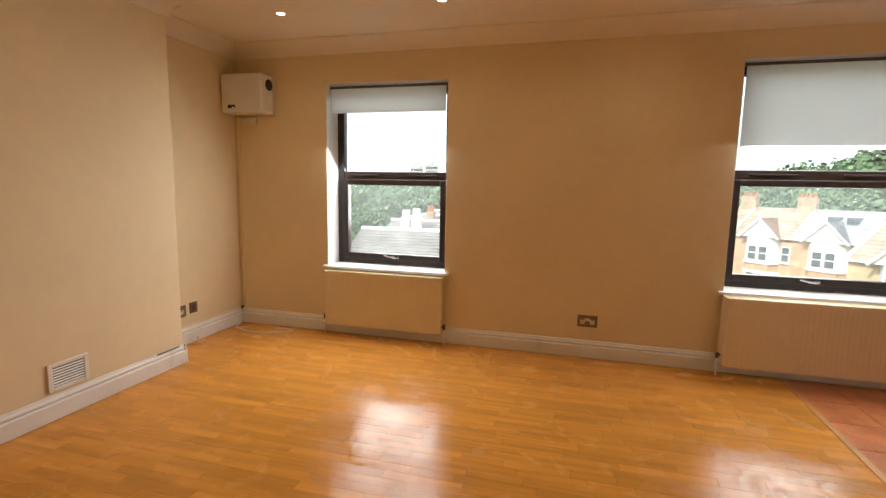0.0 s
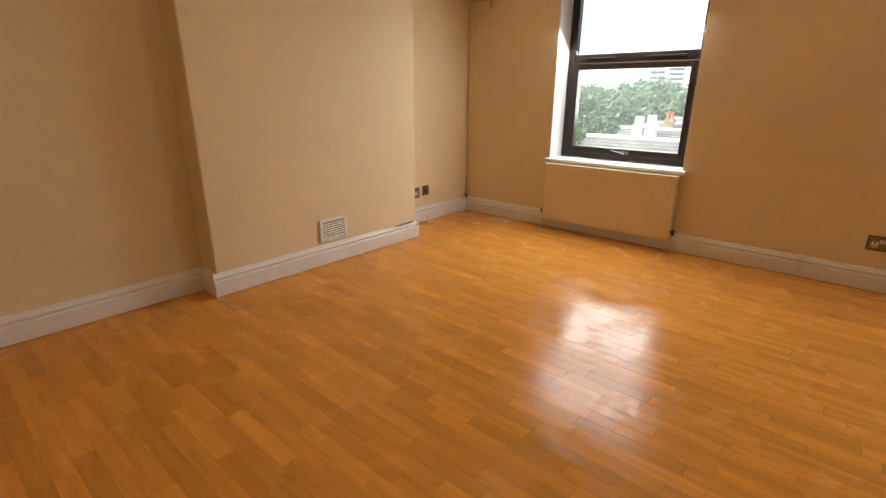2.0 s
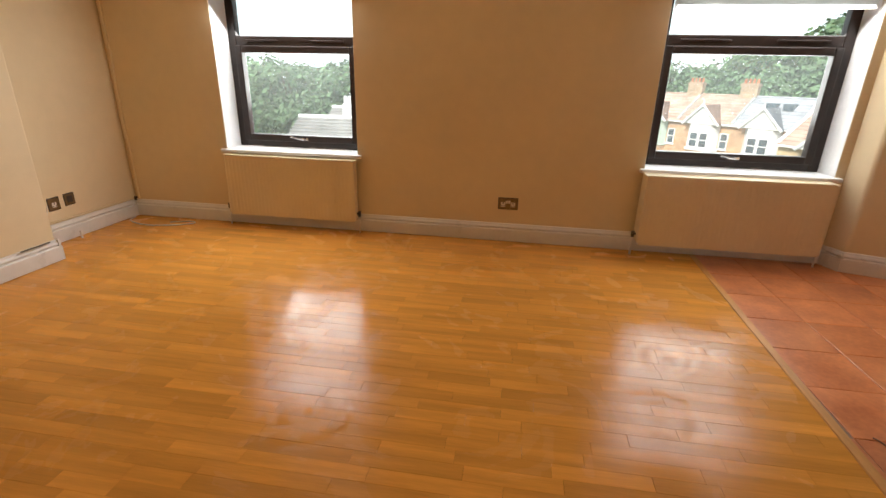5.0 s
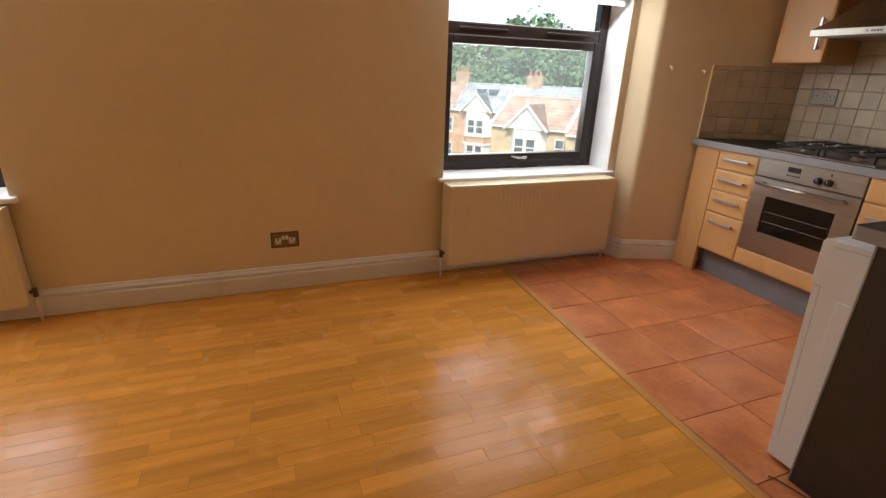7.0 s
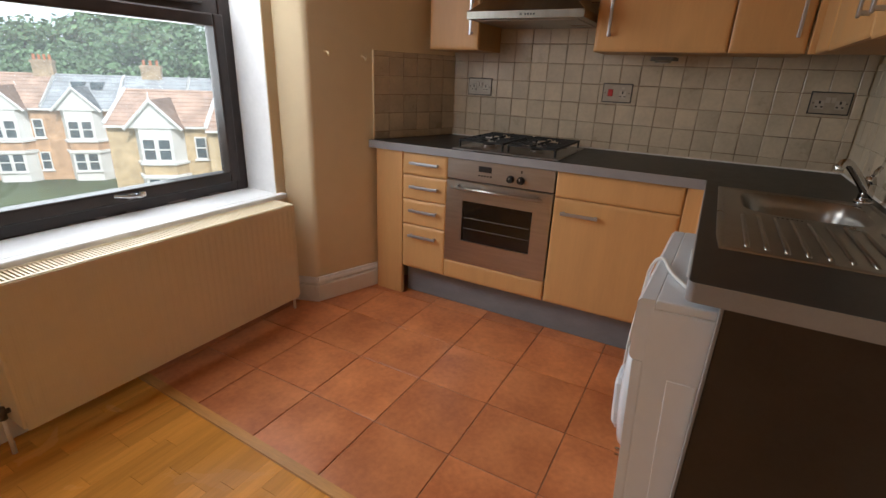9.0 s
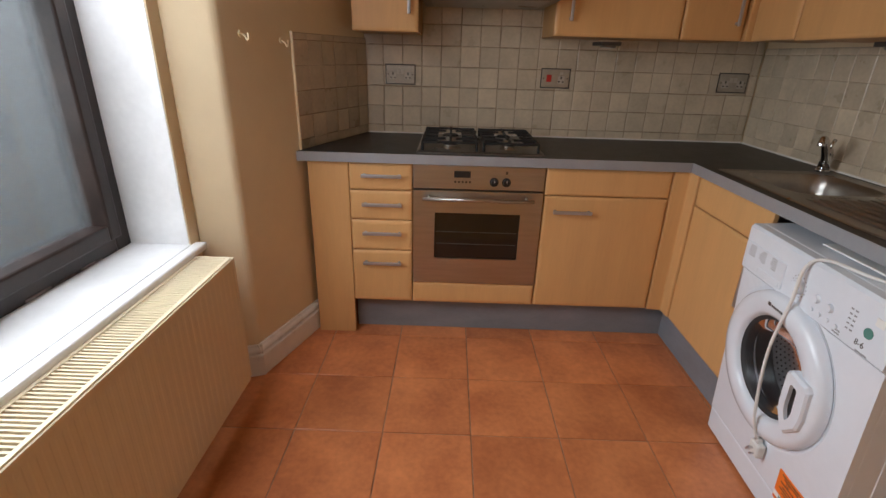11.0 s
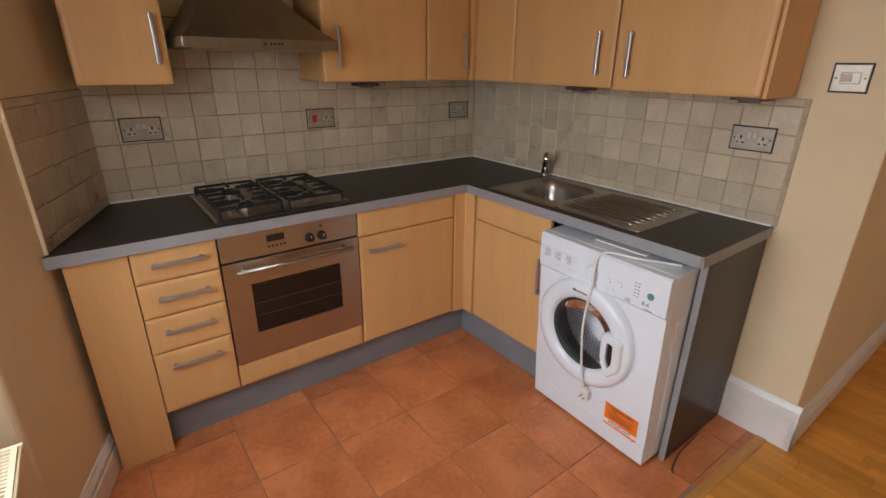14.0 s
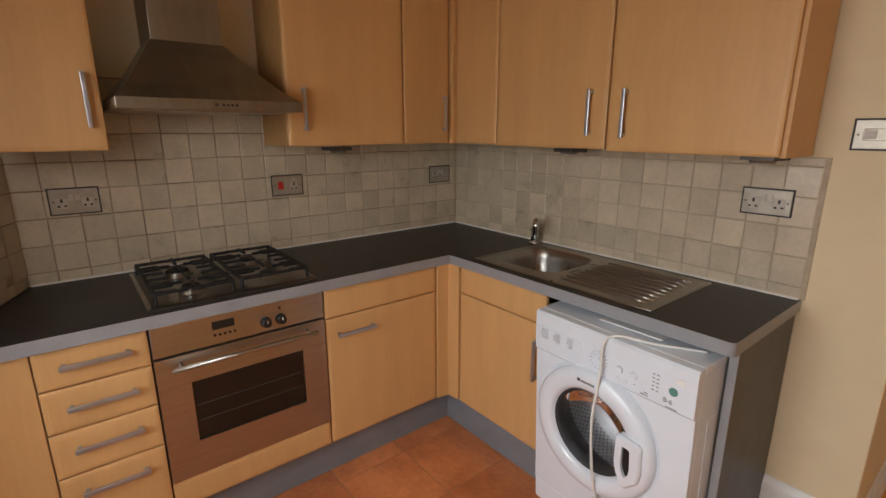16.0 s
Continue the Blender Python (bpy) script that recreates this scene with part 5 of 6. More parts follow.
ground = bmesh.new()
bmesh.ops.create_grid(ground, x_segments=8, y_segments=8, size=2500)
bmesh.ops.translate(ground, verts=ground.verts[:], vec=(0, 0, GROUND_Z))
tagged(part("ground", ground, GRASS), "dull green ground far below the windows", "ground", kind="structure")
bm = bmesh.new()
prev = None
for k in range(61):
    a = radians(-60 + k * 2)
    h = 16 + 14 * noise.noise((k * 0.21, 3.1, 0)) + 5 * noise.noise((k * 0.9, 1.1, 0))
    p = [bm.verts.new((1600 * math.sin(a), 1600 * math.cos(a), GROUND_Z)), bm.verts.new((1640 * math.sin(a), 1640 * math.cos(a), h)), bm.verts.new((1900 * math.sin(a), 1900 * math.cos(a), h * 0.9))]
    if prev:
        bm.faces.new((prev[0], p[0], p[1], prev[1]))
        bm.faces.new((prev[1], p[1], p[2], prev[2]))
    prev = p
tagged(part("backdrop", bm, HILLS), "hazy wooded hills on the horizon", "hills", kind="structure")


def sash_window(parent, x, y, z, w, h):
    """A house window: white frame with sill, a glass pane on either side of the meeting rail."""
    bm = bmesh.new()
    f = 0.09
    for lo, hi in (((x - w / 2, y - 0.08, z), (x - w / 2 + f, y, z + h)), ((x + w / 2 - f, y - 0.08, z), (x + w / 2, y, z + h)), ((x - w / 2 + f, y - 0.08, z), (x + w / 2 - f, y, z + f)), ((x - w / 2 + f, y - 0.08, z + h - f), (x + w / 2 - f, y, z + h)), ((x - w / 2 + f, y - 0.08, z + h * 0.48), (x + w / 2 - f, y, z + h * 0.54))):
        add_box(bm, lo, hi)
    add_box(bm, (x - w / 2 - 0.1, y - 0.16, z - 0.12), (x + w / 2 + 0.1, y, z - 0.002))
    win = part("window", bm, STUCCO, parent, "white sash window")
    for z0, z1 in ((z + f, z + h * 0.48), (z + h * 0.54, z + h - f)):
        part("pane", box((x - w / 2 + f, y - 0.03, z0), (x + w / 2 - f, y + 0.01, z1)), HOUSEGLASS, win)
    return win


def roof_slope(parent, x0, x1, y_eave, z_eave, y_ridge, z_ridge, material, courses=9, name="roof"):
    """One slope in overlapping courses of tiles."""
    bm = bmesh.new()
    for k in range(courses):
        a, b = k / courses, (k + 1) / courses
        p0 = Vector((0, y_eave + (y_ridge - y_eave) * a, z_eave + (z_ridge - z_eave) * a + 0.07))
        p1 = Vector((0, y_eave + (y_ridge - y_eave) * b, z_eave + (z_ridge - z_eave) * b))
        q = [bm.verts.new((x, p.y, p.z)) for x, p in ((x0, p0), (x1, p0), (x1, p1), (x0, p1))]
        bm.faces.new(q)
        u = [bm.verts.new((x, p0.y, p0.z - 0.09)) for x in (x0, x1)]
        bm.faces.new((u[0], u[1], q[1], q[0]))
    return part(name, bm, material, parent)


def chimney(parent, x, y, z0, z1, w, d, pots, stack=STACK, pot=POT):
    bm = box((x - w / 2, y - d / 2, z0), (x + w / 2, y + d / 2, z1 - 0.25))
    add_box(bm, (x - w / 2 - 0.08, y - d / 2 - 0.08, z1 - 0.25), (x + w / 2 + 0.08, y + d / 2 + 0.08, z1 - 0.1))
    add_box(bm, (x - w / 2, y - d / 2, z1 - 0.1), (x + w / 2, y + d / 2, z1))
    c = part("chimney", bm, stack, parent)
    for k in range(pots):
        px = x - w / 2 + w * (k + 0.5) / pots
        part("pot", cyl((px, y, z1), (px, y, z1 + 0.45), 0.13, 0.11, 10), pot, c)
    return c


def terraced_house(at, rz, w, brick, stucco, roof, eave=6.3, rise=3.1, bay=True, stack=None, label="", skylight=False):
    """A two-storey terraced house: facade with a gabled bay, sash windows, tiled roof and chimney."""
    e = thing("house", label, "house", at, rz, group="terraced houses")
    h = w / 2
    part("wall", box((-h, 0, 0), (h, 8.0, eave)), brick, e)
    roof_slope(e, -h, h, -0.35, eave - 0.05, 4.0, eave + rise, roof)
    roof_slope(e, -h, h, 8.35, eave - 0.05, 4.0, eave + rise, roof)
    for s in (-1, 1):
        bm = bmesh.new()
        vs = [bm.verts.new(p) for p in ((s * (h - 0.01), -0.3, eave), (s * (h - 0.01), 8.3, eave), (s * (h - 0.01), 4, eave + rise))]
        bm.faces.new(vs)
        part("gable_wall", bm, brick, e)
        part("party_verge", add_tube(bmesh.new(), [(s * h, -0.3, eave + 0.06), (s * h, 4, eave + rise + 0.12), (s * h, 8.3, eave + 0.06)], 0.13, 6), STUCCO, e)
    part("ridge", add_tube(bmesh.new(), [(-h, 4, eave + rise + 0.03), (h, 4, eave + rise + 0.03)], 0.12, 6), roof, e)
    part("gutter", box((-h, -0.42, eave - 0.2), (h, -0.28, eave - 0.05)), STUCCO, e)
    bx = 0.1
    bw = 3.2
    if bay:
        b2 = part("bay", prism([(bx - bw / 2, 0), (bx - bw / 2 + 0.55, -0.9), (bx + bw / 2 - 0.55, -0.9), (bx + bw / 2, 0)], 0, eave - 0.15), stucco, e)
        for z, hh in ((0.9, 1.6), (3.75, 1.55)):
            sash_window(b2, bx - 0.5, -0.9, z, 0.9, hh)
            sash_window(b2, bx + 0.5, -0.9, z, 0.9, hh)
        part("brick_band", prism([(bx - bw / 2 - 0.02, 0), (bx - bw / 2 + 0.54, -0.93), (bx + bw / 2 - 0.54, -0.93), (bx + bw / 2 + 0.02, 0)], 2.75, 3.45), brick, b2)
        part("cornice", prism([(bx - bw / 2 - 0.15, 0), (bx - bw / 2 + 0.45, -1.08), (bx + bw / 2 - 0.45, -1.08), (bx + bw / 2 + 0.15, 0)], 2.5, 2.72), stucco, b2)
        part("cornice", prism([(bx - bw / 2 - 0.15, 0), (bx - bw / 2 + 0.45, -1.08), (bx + bw / 2 - 0.45, -1.08), (bx + bw / 2 + 0.15, 0)], 3.45, 3.62), stucco, b2)
        top = eave + 1.65
        bm = bmesh.new()
        tri = ((bx - bw / 2 - 0.1, eave - 0.15), (bx + bw / 2 + 0.1, eave - 0.15), (bx, top))
        f = [bm.verts.new((x, -1.0, z)) for x, z in tri]
        g = [bm.verts.new((x, -0.85, z)) for x, z in tri]
        bm.faces.new(f)
        bm.faces.new(g[::-1])
        bridge(bm, f, g)
        part("gable", bm, stucco, e, "white pediment gable")
        for s in (-1, 1):
            bm = bmesh.new()
            ey, ridge_in = -1.15, (top - eave) / rise * 4.3
            v = [bm.verts.new(p) for p in ((bx + s * (bw / 2 + 0.25), ey, eave - 0.2), (bx, ey, top + 0.1), (bx, ridge_in, top + 0.1), (bx + s * (bw / 2 + 0.25), 0.1, eave - 0.1))]
            bm.faces.new(v if s > 0 else v[::-1])
            bmesh.ops.solidify(bm, geom=bm.faces[:], thickness=0.08)
            part("gable_roof", bm, roof, e)
            part("bargeboard", add_tube(bmesh.new(), [(bx + s * (bw / 2 + 0.25), ey - 0.03, eave - 0.22), (bx, ey - 0.03, top + 0.08)], 0.11, 6), STUCCO, e)
        part("finial", cyl((bx, ey, top), (bx, ey, top + 0.55), 0.07, 0.03, 8), STUCCO, e)
        for z in (0.9, 3.75):
            sash_window(e, h - 0.55, 0.0, z, 0.8, 1.6)
    else:
        for x in (-h * 0.5, h * 0.5):
            for z in (0.9, 3.75):
                sash_window(e, x, 0.0, z, 1.0, 1.5)
    if skylight:
        for x in (-1.0, 0.5):
            part("skylight", box((x, 2.0, eave + rise * 0.57), (x + 0.9, 3.0, eave + rise * 0.82), 0.03), HOUSEGLASS, e)
    if stack:
        chimney(e, stack[0], 4.0, eave + rise - 1.6, eave + rise + stack[1], stack[2], 0.7, stack[3])
    return e


EYE_AT = Vector((1.6, 1.2))


def bearing(az, d):
    a = radians(az)
    return EYE_AT.x + d * math.sin(a), EYE_AT.y + d * math.cos(a)


row_rz = -44.0
along = Vector((math.cos(radians(row_rz)), math.sin(radians(row_rz))))
hx, hy = bearing(19.0, 57.0)
specs = [(-3, BRICK, STUCCO, CLAY, None, True, False), (-2, BRICK, STUCCO, CLAY, (2.1, 1.3, 1.6, 4), True, False), (-1, BRICK, MINT, CLAY, (2.1, 1.3, 1.6, 4), True, False), (0, BRICK, STUCCO, CLAY, (2.1, 1.3, 1.6, 4), True, False), (1, BRICK, STUCCO, SLATE, None, True, True), (2, YELLOWBRICK, STUCCO, SLATE, (-0.4, 1.15, 1.7, 3), False, False), (3, YELLOWBRICK, STUCCO, SLATE, None, False, False)]
for k, br, st, rf, ck, bay, sk in specs:
    p = Vector((hx, hy)) + along * 5.6 * k
    colour = "pale green" if st == MINT else "white"
    terraced_house((p.x, p.y, GROUND_Z), row_rz, 5.6, br, st, rf, 6.3, 2.6, bay, ck, "brick terraced house with " + colour + " bay and " + ("grey slate" if rf == SLATE else "brown tiled") + " roof", sk)
hx, hy = bearing(30.2, 41.0)
terraced_house((hx, hy, GROUND_Z), -50.0, 6.6, YELLOWBRICK, STUCCO, CLAY, 6.15, 2.1, True, None, "yellow brick end house with white gable and clay roof")
hx, hy = bearing(39.5, 37.0)
terraced_house((hx, hy, GROUND_Z), -50.0, 6.6, YELLOWBRICK, STUCCO, CLAY, 6.15, 2.1, True, None, "yellow brick end house with white gable and clay roof")


def near_house(x0, y, w, ridge, pots, label, pot_mat, stack_mat, sx):
    """The slate roof of a lower neighbouring house, seen from above."""
    e = thing("house", label, "house", (x0, y, GROUND_Z), 0, group="neighbouring roofs")
    H = ridge - GROUND_Z
    part("wall", box((0, -3.4, 0), (w, 3.4, H - 1.9)), YELLOWBRICK, e)
    roof_slope(e, -0.2, w, -3.7, H - 2.0, 0, H, OLDSLATE, 16)
    roof_slope(e, -0.2, w, 3.7, H - 2.0, 0, H, OLDSLATE, 16)
    bm = bmesh.new()
    vs = [bm.verts.new(p) for p in ((0, -3.4, H - 2.0), (0, 3.4, H - 2.0), (0, 0, H - 0.05))]
    bm.faces.new(vs)
    part("gable_wall", bm, YELLOWBRICK, e)
    part("ridge", add_tube(bmesh.new(), [(-0.2, 0, H + 0.02), (w, 0, H + 0.02)], 0.13, 6), STUCCO, e)
    part("parapet", box((-0.3, -3.7, H - 2.6), (0.05, 3.7, H - 1.95)), STUCCO, e)
    for k, dx in enumerate(pots):
        chimney(e, dx, sx, H - 0.9, H + 0.35 + 0.1 * (k % 2), 0.55, 0.5, 2, stack_mat, pot_mat)
    return e


near_house(-9.6, 23.5, 15, -0.82, (5.9,), "weathered grey slate roof with pale ridge", STUCCO, STUCCO, 0.6)
near_house(-10.6, 30.5, 16, -0.80, (1.4, 2.1), "weathered grey slate roof with white chimneys", STUCCO, STUCCO, -1.5)
near_house(-11.2, 37.5, 17, -0.78, (1.5,), "weathered grey slate roof with red chimney pots", POT, STACK, -1.2)
near_house(-11.8, 44.5, 18, -0.75, (1.4, 2.4, 3.4), "weathered grey slate roof with red chimney pots", POT, POT, -1.2)
near_house(-12.2, 51.5, 18, -0.7, (3.2,), "weathered grey slate roof with red chimney pots", POT, STACK, -1.2)


def tower(az, d, w, top, label):
    x, y = bearing(az, d)
    e = thing("tower_block", label, "tower block", (x, y, GROUND_Z), -az, group="tower blocks")
    H = top - GROUND_Z
    part("wall", box((-w / 2, 0, 0), (w / 2, w * 0.8, H)), CONCRETE, e)
    for k in range(int(H / 3)):
        part("window_band", box((-w * 0.44, -0.15, k * 3 + 1.0), (w * 0.44, 0.1, k * 3 + 2.3)), HOUSEGLASS, e)
    part("roof_plant", box((-w * 0.2, w * 0.2, H), (w * 0.25, w * 0.6, H + 2.5)), CONCRETE, e)


tower(-18.4, 330, 9, 17, "pale concrete tower block far beyond the trees")
tower(-16.6, 360, 10, 19, "pale concrete tower block far beyond the trees")


def tree(at, height, radius, seed, label):
    """A tapered trunk with limbs, and a crown of clumps of many small leaves with gaps between."""
    rnd = random.Random(seed)
    e = thing("tree", label, "tree", at, group="trees")
    bm = add_tube(bmesh.new(), curve_pts([(0, 0, 0), (0.1, 0.05, height * 0.25), (0.0, 0.1, height * 0.6), (0.1, 0, height * 0.85)], 4), 0.28, 8)
    for v in bm.verts:
        f = 1 - 0.75 * v.co.z / height
        v.co.x, v.co.y = v.co.x * f, v.co.y * f
    clumps = []
    for k in range(34):
        t = rnd.random()
        z = height * (0.28 + 0.68 * t)
        r = radius * math.sqrt(max(0.05, 1 - (2 * t - 0.85) ** 2 * 0.75)) * (0.45 + 0.6 * rnd.random())
        a = rnd.random() * 6.283
        clumps.append((Vector((r * math.cos(a), r * math.sin(a), z)), radius * (0.24 + 0.2 * rnd.random())))
    for c, _ in clumps[:9]:
        add_tube(bm, [(0, 0, c.z * 0.55), (c.x * 0.5, c.y * 0.5, c.z * 0.8), c], 0.07, 5)
    part("trunk", bm, BARK, e)
    vs, fs = [], []
    for c, cr in clumps:
        for k in range(95):
            d = Vector((rnd.gauss(0, 1), rnd.gauss(0, 1), rnd.gauss(0, 0.8))).normalized() * cr * (0.55 + 0.5 * rnd.random())
            p = c + d
            n = (d.normalized() + Vector((rnd.gauss(0, 0.5), rnd.gauss(0, 0.5), rnd.gauss(0.4, 0.5)))).normalized()
            u = n.orthogonal().normalized()
            w = n.cross(u)
            s = 0.16 + 0.16 * rnd.random()
            b = len(vs)
            vs += [p - u * s, p + w * s * 0.7, p + u * s, p - w * s * 0.7]
            fs.append((b, b + 1, b + 2, b + 3))
    me = bpy.data.meshes.new("crown")
    me.from_pydata([tuple(v) for v in vs], [], fs)
    me.materials.append(LEAF)
    o = new("crown", me)
    o.parent = e
    return e


kinds = [tree((*bearing(-27 + k * 3, 58), GROUND_Z), 11.0, 3.9, 20 + k, "leafy green tree with a broad uneven crown") for k in range(4)]
rnd = random.Random(8)
spots = []
for k in range(10):
    spots.append((-33 + k * 2.3, 64 + rnd.uniform(-4, 8), 10.4 + rnd.uniform(-0.8, 1.6)))
for k in range(8):
    spots.append((-32 + k * 2.7, 84 + rnd.uniform(-4, 8), 11.0 + rnd.uniform(-0.6, 1.6)))
for az, top in ((11, 3.6), (14, 4.2), (16.5, 3.6), (18.5, 4.2), (20.5, 5.2), (22.5, 5.6), (24.5, 6.6), (26.5, 8.6), (28.5, 9.6), (30.5, 8.6), (32.5, 7.2), (34.5, 6.0), (37, 6.6), (40, 5.8)):
    spots.append((az + 1.0, 86 + rnd.uniform(-5, 5), top - GROUND_Z + rnd.uniform(-0.4, 0.4)))
    spots.append((az + 2.0, 79 + rnd.uniform(-3, 3), top - GROUND_Z - 3.0))
for k, (az, d, h) in enumerate(spots):
    s = h / 11.0
    copy = copy_thing(kinds[k % 4], pose(*bearing(az, d), GROUND_Z, 0, 0, rnd.uniform(0, 360)))
    copy.scale = (s * 1.08, s * 1.08, s)

# ---- wall tiles ----
def tile_mesh(w, h, t, name, bevel=0.003):
    """One slightly pillowed tile: local x along the wall, -y out."""
    bm = bmesh.new()
    rings = []
    for ins, y in ((0, 0), (0, -t + bevel * 0.6), (bevel, -t)):
        rings.append([bm.verts.new((x, y, z)) for x, z in ((-w / 2 + ins, -h / 2 + ins), (w / 2 - ins, -h / 2 + ins), (w / 2 - ins, h / 2 - ins), (-w / 2 + ins, h / 2 - ins))])
    for a, b in zip(rings, rings[1:]):
        bridge(bm, a, b)
    bm.faces.new(rings[-1])
    bmesh.ops.recalc_face_normals(bm, faces=bm.faces[:])
    me = bpy.data.meshes.new(name)
    bm.to_mesh(me)
    bm.free()
    return me


TP = 0.1023


def tiled(name, label, origin, rz, length, z_top, skip=None, extra_row=None):
    """A splashback: backing of grout and square tiles, each its own piece."""
    e = thing(name, label, "splashback", origin, rz, kind="structure")
    rows = [(TOP + 0.001, 0.966)]
    z = 0.966
    while z < z_top - 0.02:
        rows.append((z, min(z + TP, z_top)))
        z += TP
    part("grout", box((0, -0.006, TOP + 0.0005), (length, 0, z_top)), TILEGROUT if rz == 180 else OLDGROUT, e)
    cache = {}
    rnd = random.Random(name)
    for a, b in rows:
        u = 0.0
        while u < length - 0.015:
            w = min(TP, length - u)
            if not (skip and skip(u + w / 2, (a + b) / 2)):
                key = (round(w, 3), round(b - a, 3))
                if key not in cache:
                    cache[key] = tile_mesh(key[0] - 0.0026, key[1] - 0.0026, 0.0105, "tile")
                    cache[key].materials.append(SPLASH)
                o = new("tile", cache[key])
                o.parent = e
                o.matrix_basis = pose(u + w / 2 + rnd.uniform(-0.001, 0.001), rnd.uniform(-0.0006, 0.0008), (a + b) / 2 + rnd.uniform(-0.001, 0.001), rnd.uniform(-0.9, 0.9), rnd.uniform(-0.8, 0.8), rnd.uniform(-0.9, 0.9))
            u += TP
    return e


tiled("splashback_hob", "cream glazed square tiles above the hob worktop", (HOBWALL, 3.505, 0), -90, 3.505 - SINKWALL - 0.012, 1.685)
tiled("splashback_sink", "cream glazed square tiles behind the sink", (HOBWALL - 0.011, SINKWALL, 0), 180, HOBWALL - 0.011 - 2.775, 1.405)
ang = math.degrees(math.atan2(3.495 - 3.835, HOBWALL - 3.675))
sx = 4.05
tiled("splashback_side", "cream glazed square tiles on the angled wall", (sx, 3.835 + (sx - 3.675) * (3.495 - 3.835) / (HOBWALL - 3.675), 0), ang, 0.612, 1.402)
tagged(part("tile_trim", box((-0.006, -0.012, TOP), (0.0, 0, 1.405), 0.002), WALL), "cream painted tile edge trim", "trim", kind="structure").matrix_world = pose(sx, 3.835 + (sx - 3.675) * (3.495 - 3.835) / (HOBWALL - 3.675), 0, 0, 0, ang)

# ---- terracotta floor tiles ----
def border(y):
    """The line at which wood meets tile."""
    return 2.605 + (y - 1.4) * 0.037


fl = thing("floor_tiled", "terracotta floor tiles with dark joints", "floor", kind="structure")
part("grout", prism([(border(1.3), 1.30), (HOBWALL + 0.1, 1.30), (HOBWALL + 0.1, NORTH), (border(NORTH), NORTH)], -0.02, -0.004), GROUT, fl)
FT = 0.3345
cache = {}


def floor_piece(w, d, name, material, bevel=0.004, t=0.012):
    bm = bmesh.new()
    rings = []
    for ins, z in ((0, -t), (0, -bevel * 0.6), (bevel, 0)):
        rings.append([bm.verts.new((x, y, z)) for x, y in ((-w / 2 + ins, -d / 2 + ins), (w / 2 - ins, -d / 2 + ins), (w / 2 - ins, d / 2 - ins), (-w / 2 + ins, d / 2 - ins))])
    for a, b in zip(rings, rings[1:]):
        bridge(bm, a, b)
    bm.faces.new(rings[-1])
    bmesh.ops.recalc_face_normals(bm, faces=bm.faces[:])
    me = bpy.data.meshes.new(name)
    bm.to_mesh(me)
    bm.free()
    me.materials.append(material)
    return me


rnd = random.Random(11)
for i in range(-1, 7):
    for j in range(-5, 4):
        x0, x1 = 2.998 + FT * (i - 1), 2.998 + FT * i
        y0, y1 = 2.922 + FT * j, 2.922 + FT * (j + 1)
        x0, x1, y0, y1 = max(x0, border((y0 + y1) / 2) + 0.012), min(x1, 4.72), max(y0, 1.35), min(y1, NORTH)
        if x1 - x0 < 0.03 or y1 - y0 < 0.03:
            continue
        key = (round(x1 - x0 - 0.004, 4), round(y1 - y0 - 0.004, 4))
        if key not in cache:
            cache[key] = floor_piece(*key, "tile", TERRACOTTA, 0.002)
        o = new("tile", cache[key])
        o.parent = fl
        o.matrix_basis = pose((x0 + x1) / 2, (y0 + y1) / 2, rnd.uniform(-0.0006, 0.0004), rnd.uniform(-0.04, 0.04), rnd.uniform(-0.04, 0.04), rnd.uniform(-0.12, 0.12))
strip = prism([(border(1.38) - 0.022, 1.38), (border(1.38) + 0.022, 1.38), (border(NORTH) + 0.022, NORTH - 0.01), (border(NORTH) - 0.022, NORTH - 0.01)], -0.01, 0.005)
bmesh.ops.bevel(strip, geom=[e2 for e2 in strip.edges if min(v.co.z for v in e2.verts) > 0], offset=0.003, segments=2, affect="EDGES")
tagged(part("threshold_strip", strip, STRIP), "oak threshold strip between wood and tiles", "threshold strip", kind="structure")

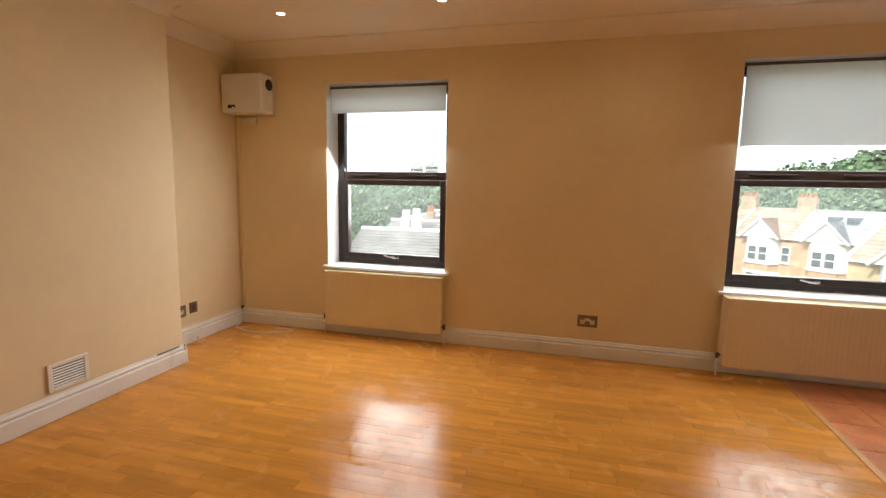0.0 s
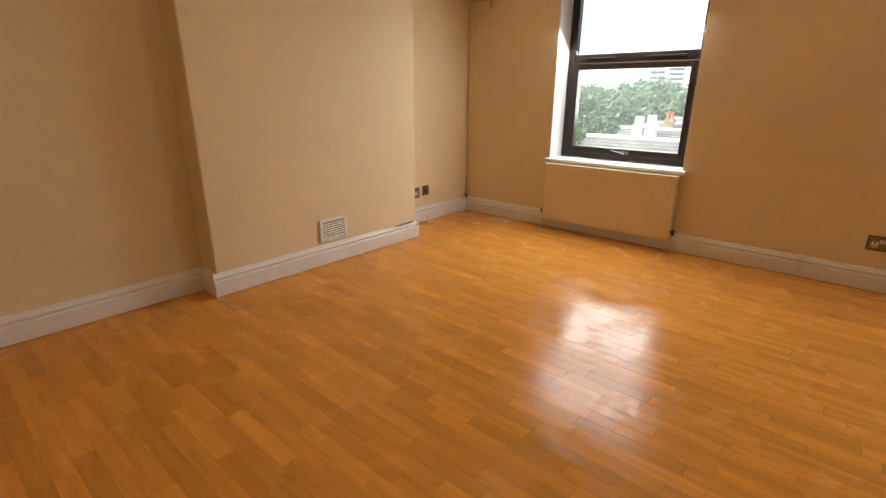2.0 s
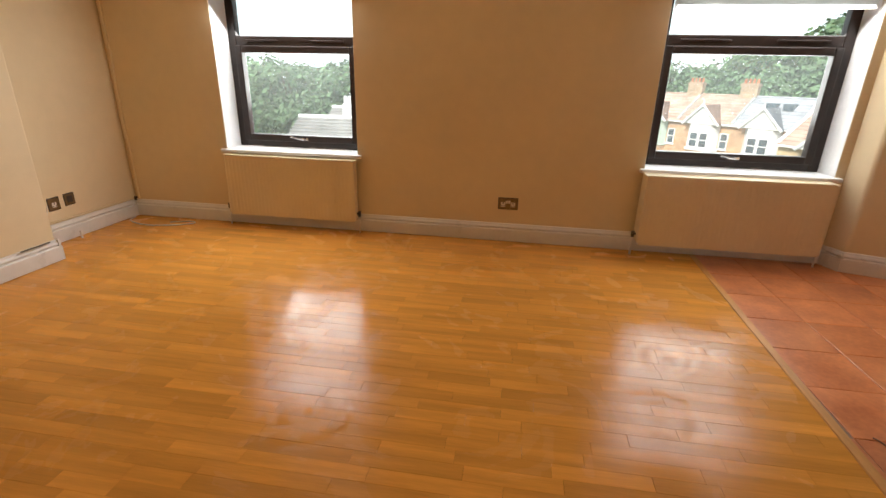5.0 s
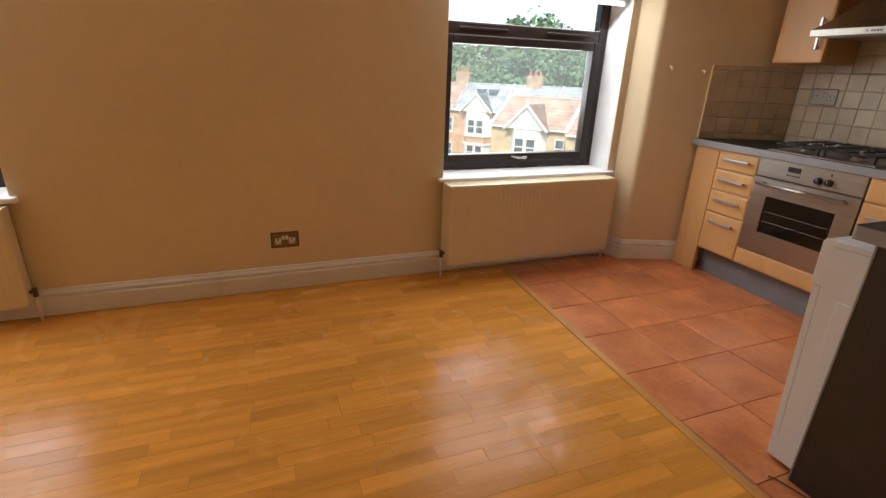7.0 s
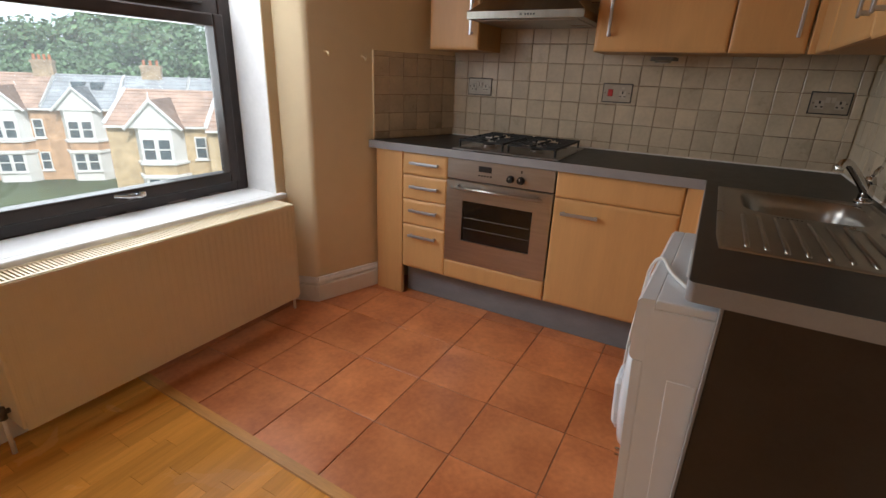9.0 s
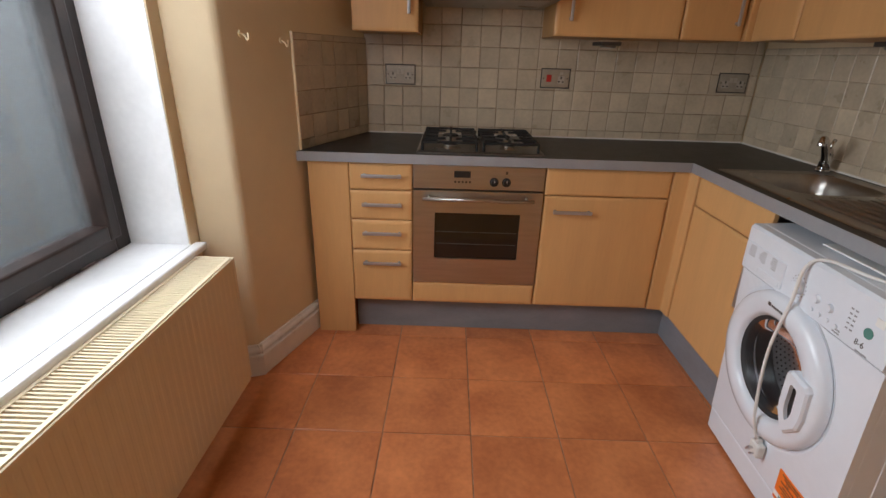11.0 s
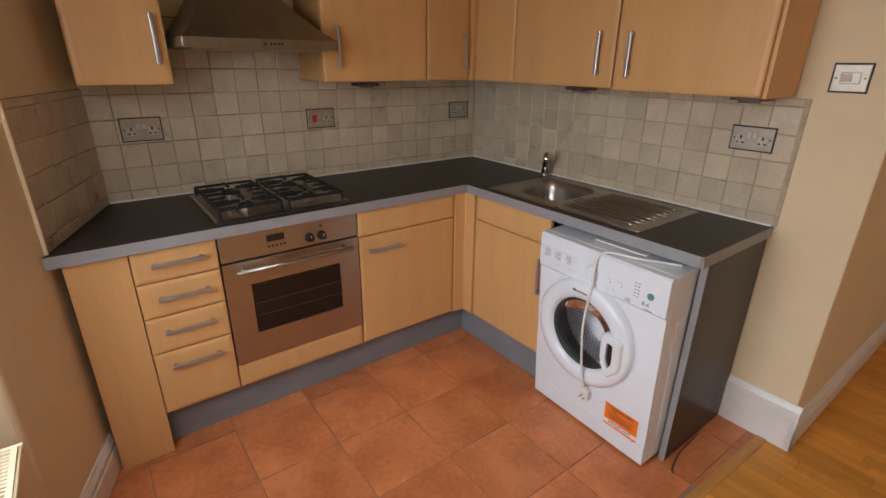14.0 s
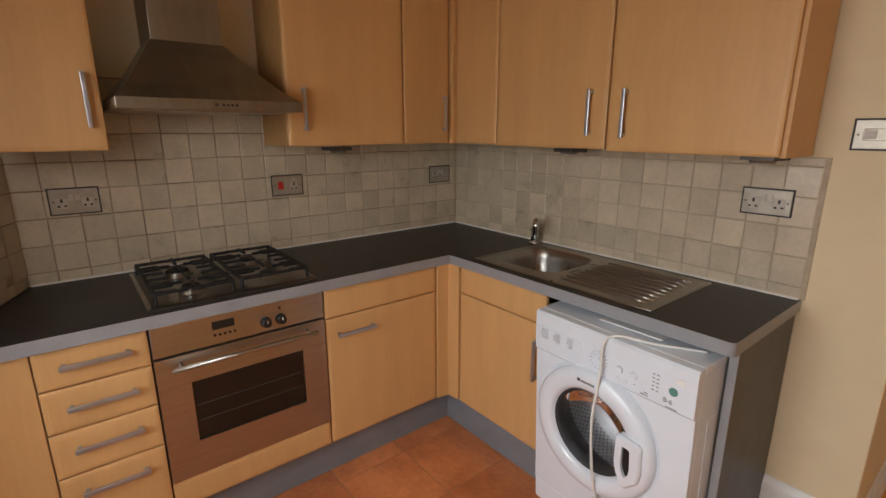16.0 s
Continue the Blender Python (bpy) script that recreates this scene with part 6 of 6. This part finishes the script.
# ---- wooden strip floor ----
wf = thing("floor_wooden", "honey lacquered beech strip floor", "floor", kind="structure")
PW = 0.0668
pieces = []
rnd = random.Random(3)
row = 0
y = -2.3
while y < NORTH:
    x = -2.20 - rnd.random() * 0.35
    end = border(y + PW / 2) if y > 1.36 else 2.56
    while x < end - 0.02:
        L = rnd.choice((0.22, 0.28, 0.34, 0.40, 0.46, 0.34, 0.40))
        L = min(L, end - x)
        if end - x - L < 0.08:
            L = end - x
        pieces.append((x, y, round(L / 0.02) * 0.02 if L < end - x else L, row))
        x += L
    y += PW
    row += 1
near = sorted(pieces, key=lambda p: (p[0] + p[2] / 2 - 0.6) ** 2 * 0.5 + (p[1] - 2.3) ** 2)
chosen = set(near[:300])
cache = {}
bm_rest = []
for p in pieces:
    x, y, L, row = p
    gap = 0.0007 if row % 3 == 0 else 0.0002
    if p in chosen:
        key = (round(L, 3), row % 3 == 0)
        if key not in cache:
            cache[key] = floor_piece(key[0] - 0.0008, PW - gap, "plank", OAK, 0.0003, 0.01)
        o = new("plank", cache[key])
        o.parent = wf
        o.matrix_basis = pose(x + L / 2, y + PW / 2, rnd.uniform(-0.0003, 0.0002), rnd.uniform(-0.10, 0.10), rnd.uniform(-0.05, 0.05), 0)
    else:
        bm_rest.append((x + 0.0004, x + L - 0.0004, y + gap / 2, y + PW - gap / 2))
vs, fs = [], []
for x0, x1, y0, y1 in bm_rest:
    b = len(vs)
    z = rnd.uniform(-0.0004, 0.0002)
    vs += [(x0, y0, -0.01), (x1, y0, -0.01), (x1, y1, -0.01), (x0, y1, -0.01), (x0, y0, z), (x1, y0, z), (x1, y1, z), (x0, y1, z)]
    fs += [(b + 4, b + 5, b + 6, b + 7), (b, b + 1, b + 5, b + 4), (b + 1, b + 2, b + 6, b + 5), (b + 2, b + 3, b + 7, b + 6), (b + 3, b, b + 4, b + 7)]
me = bpy.data.meshes.new("planks")
me.from_pydata(vs, [], fs)
me.materials.append(OAK_REST)
o = new("planks", me)
o.parent = wf
tagged(o, kind="stuff")
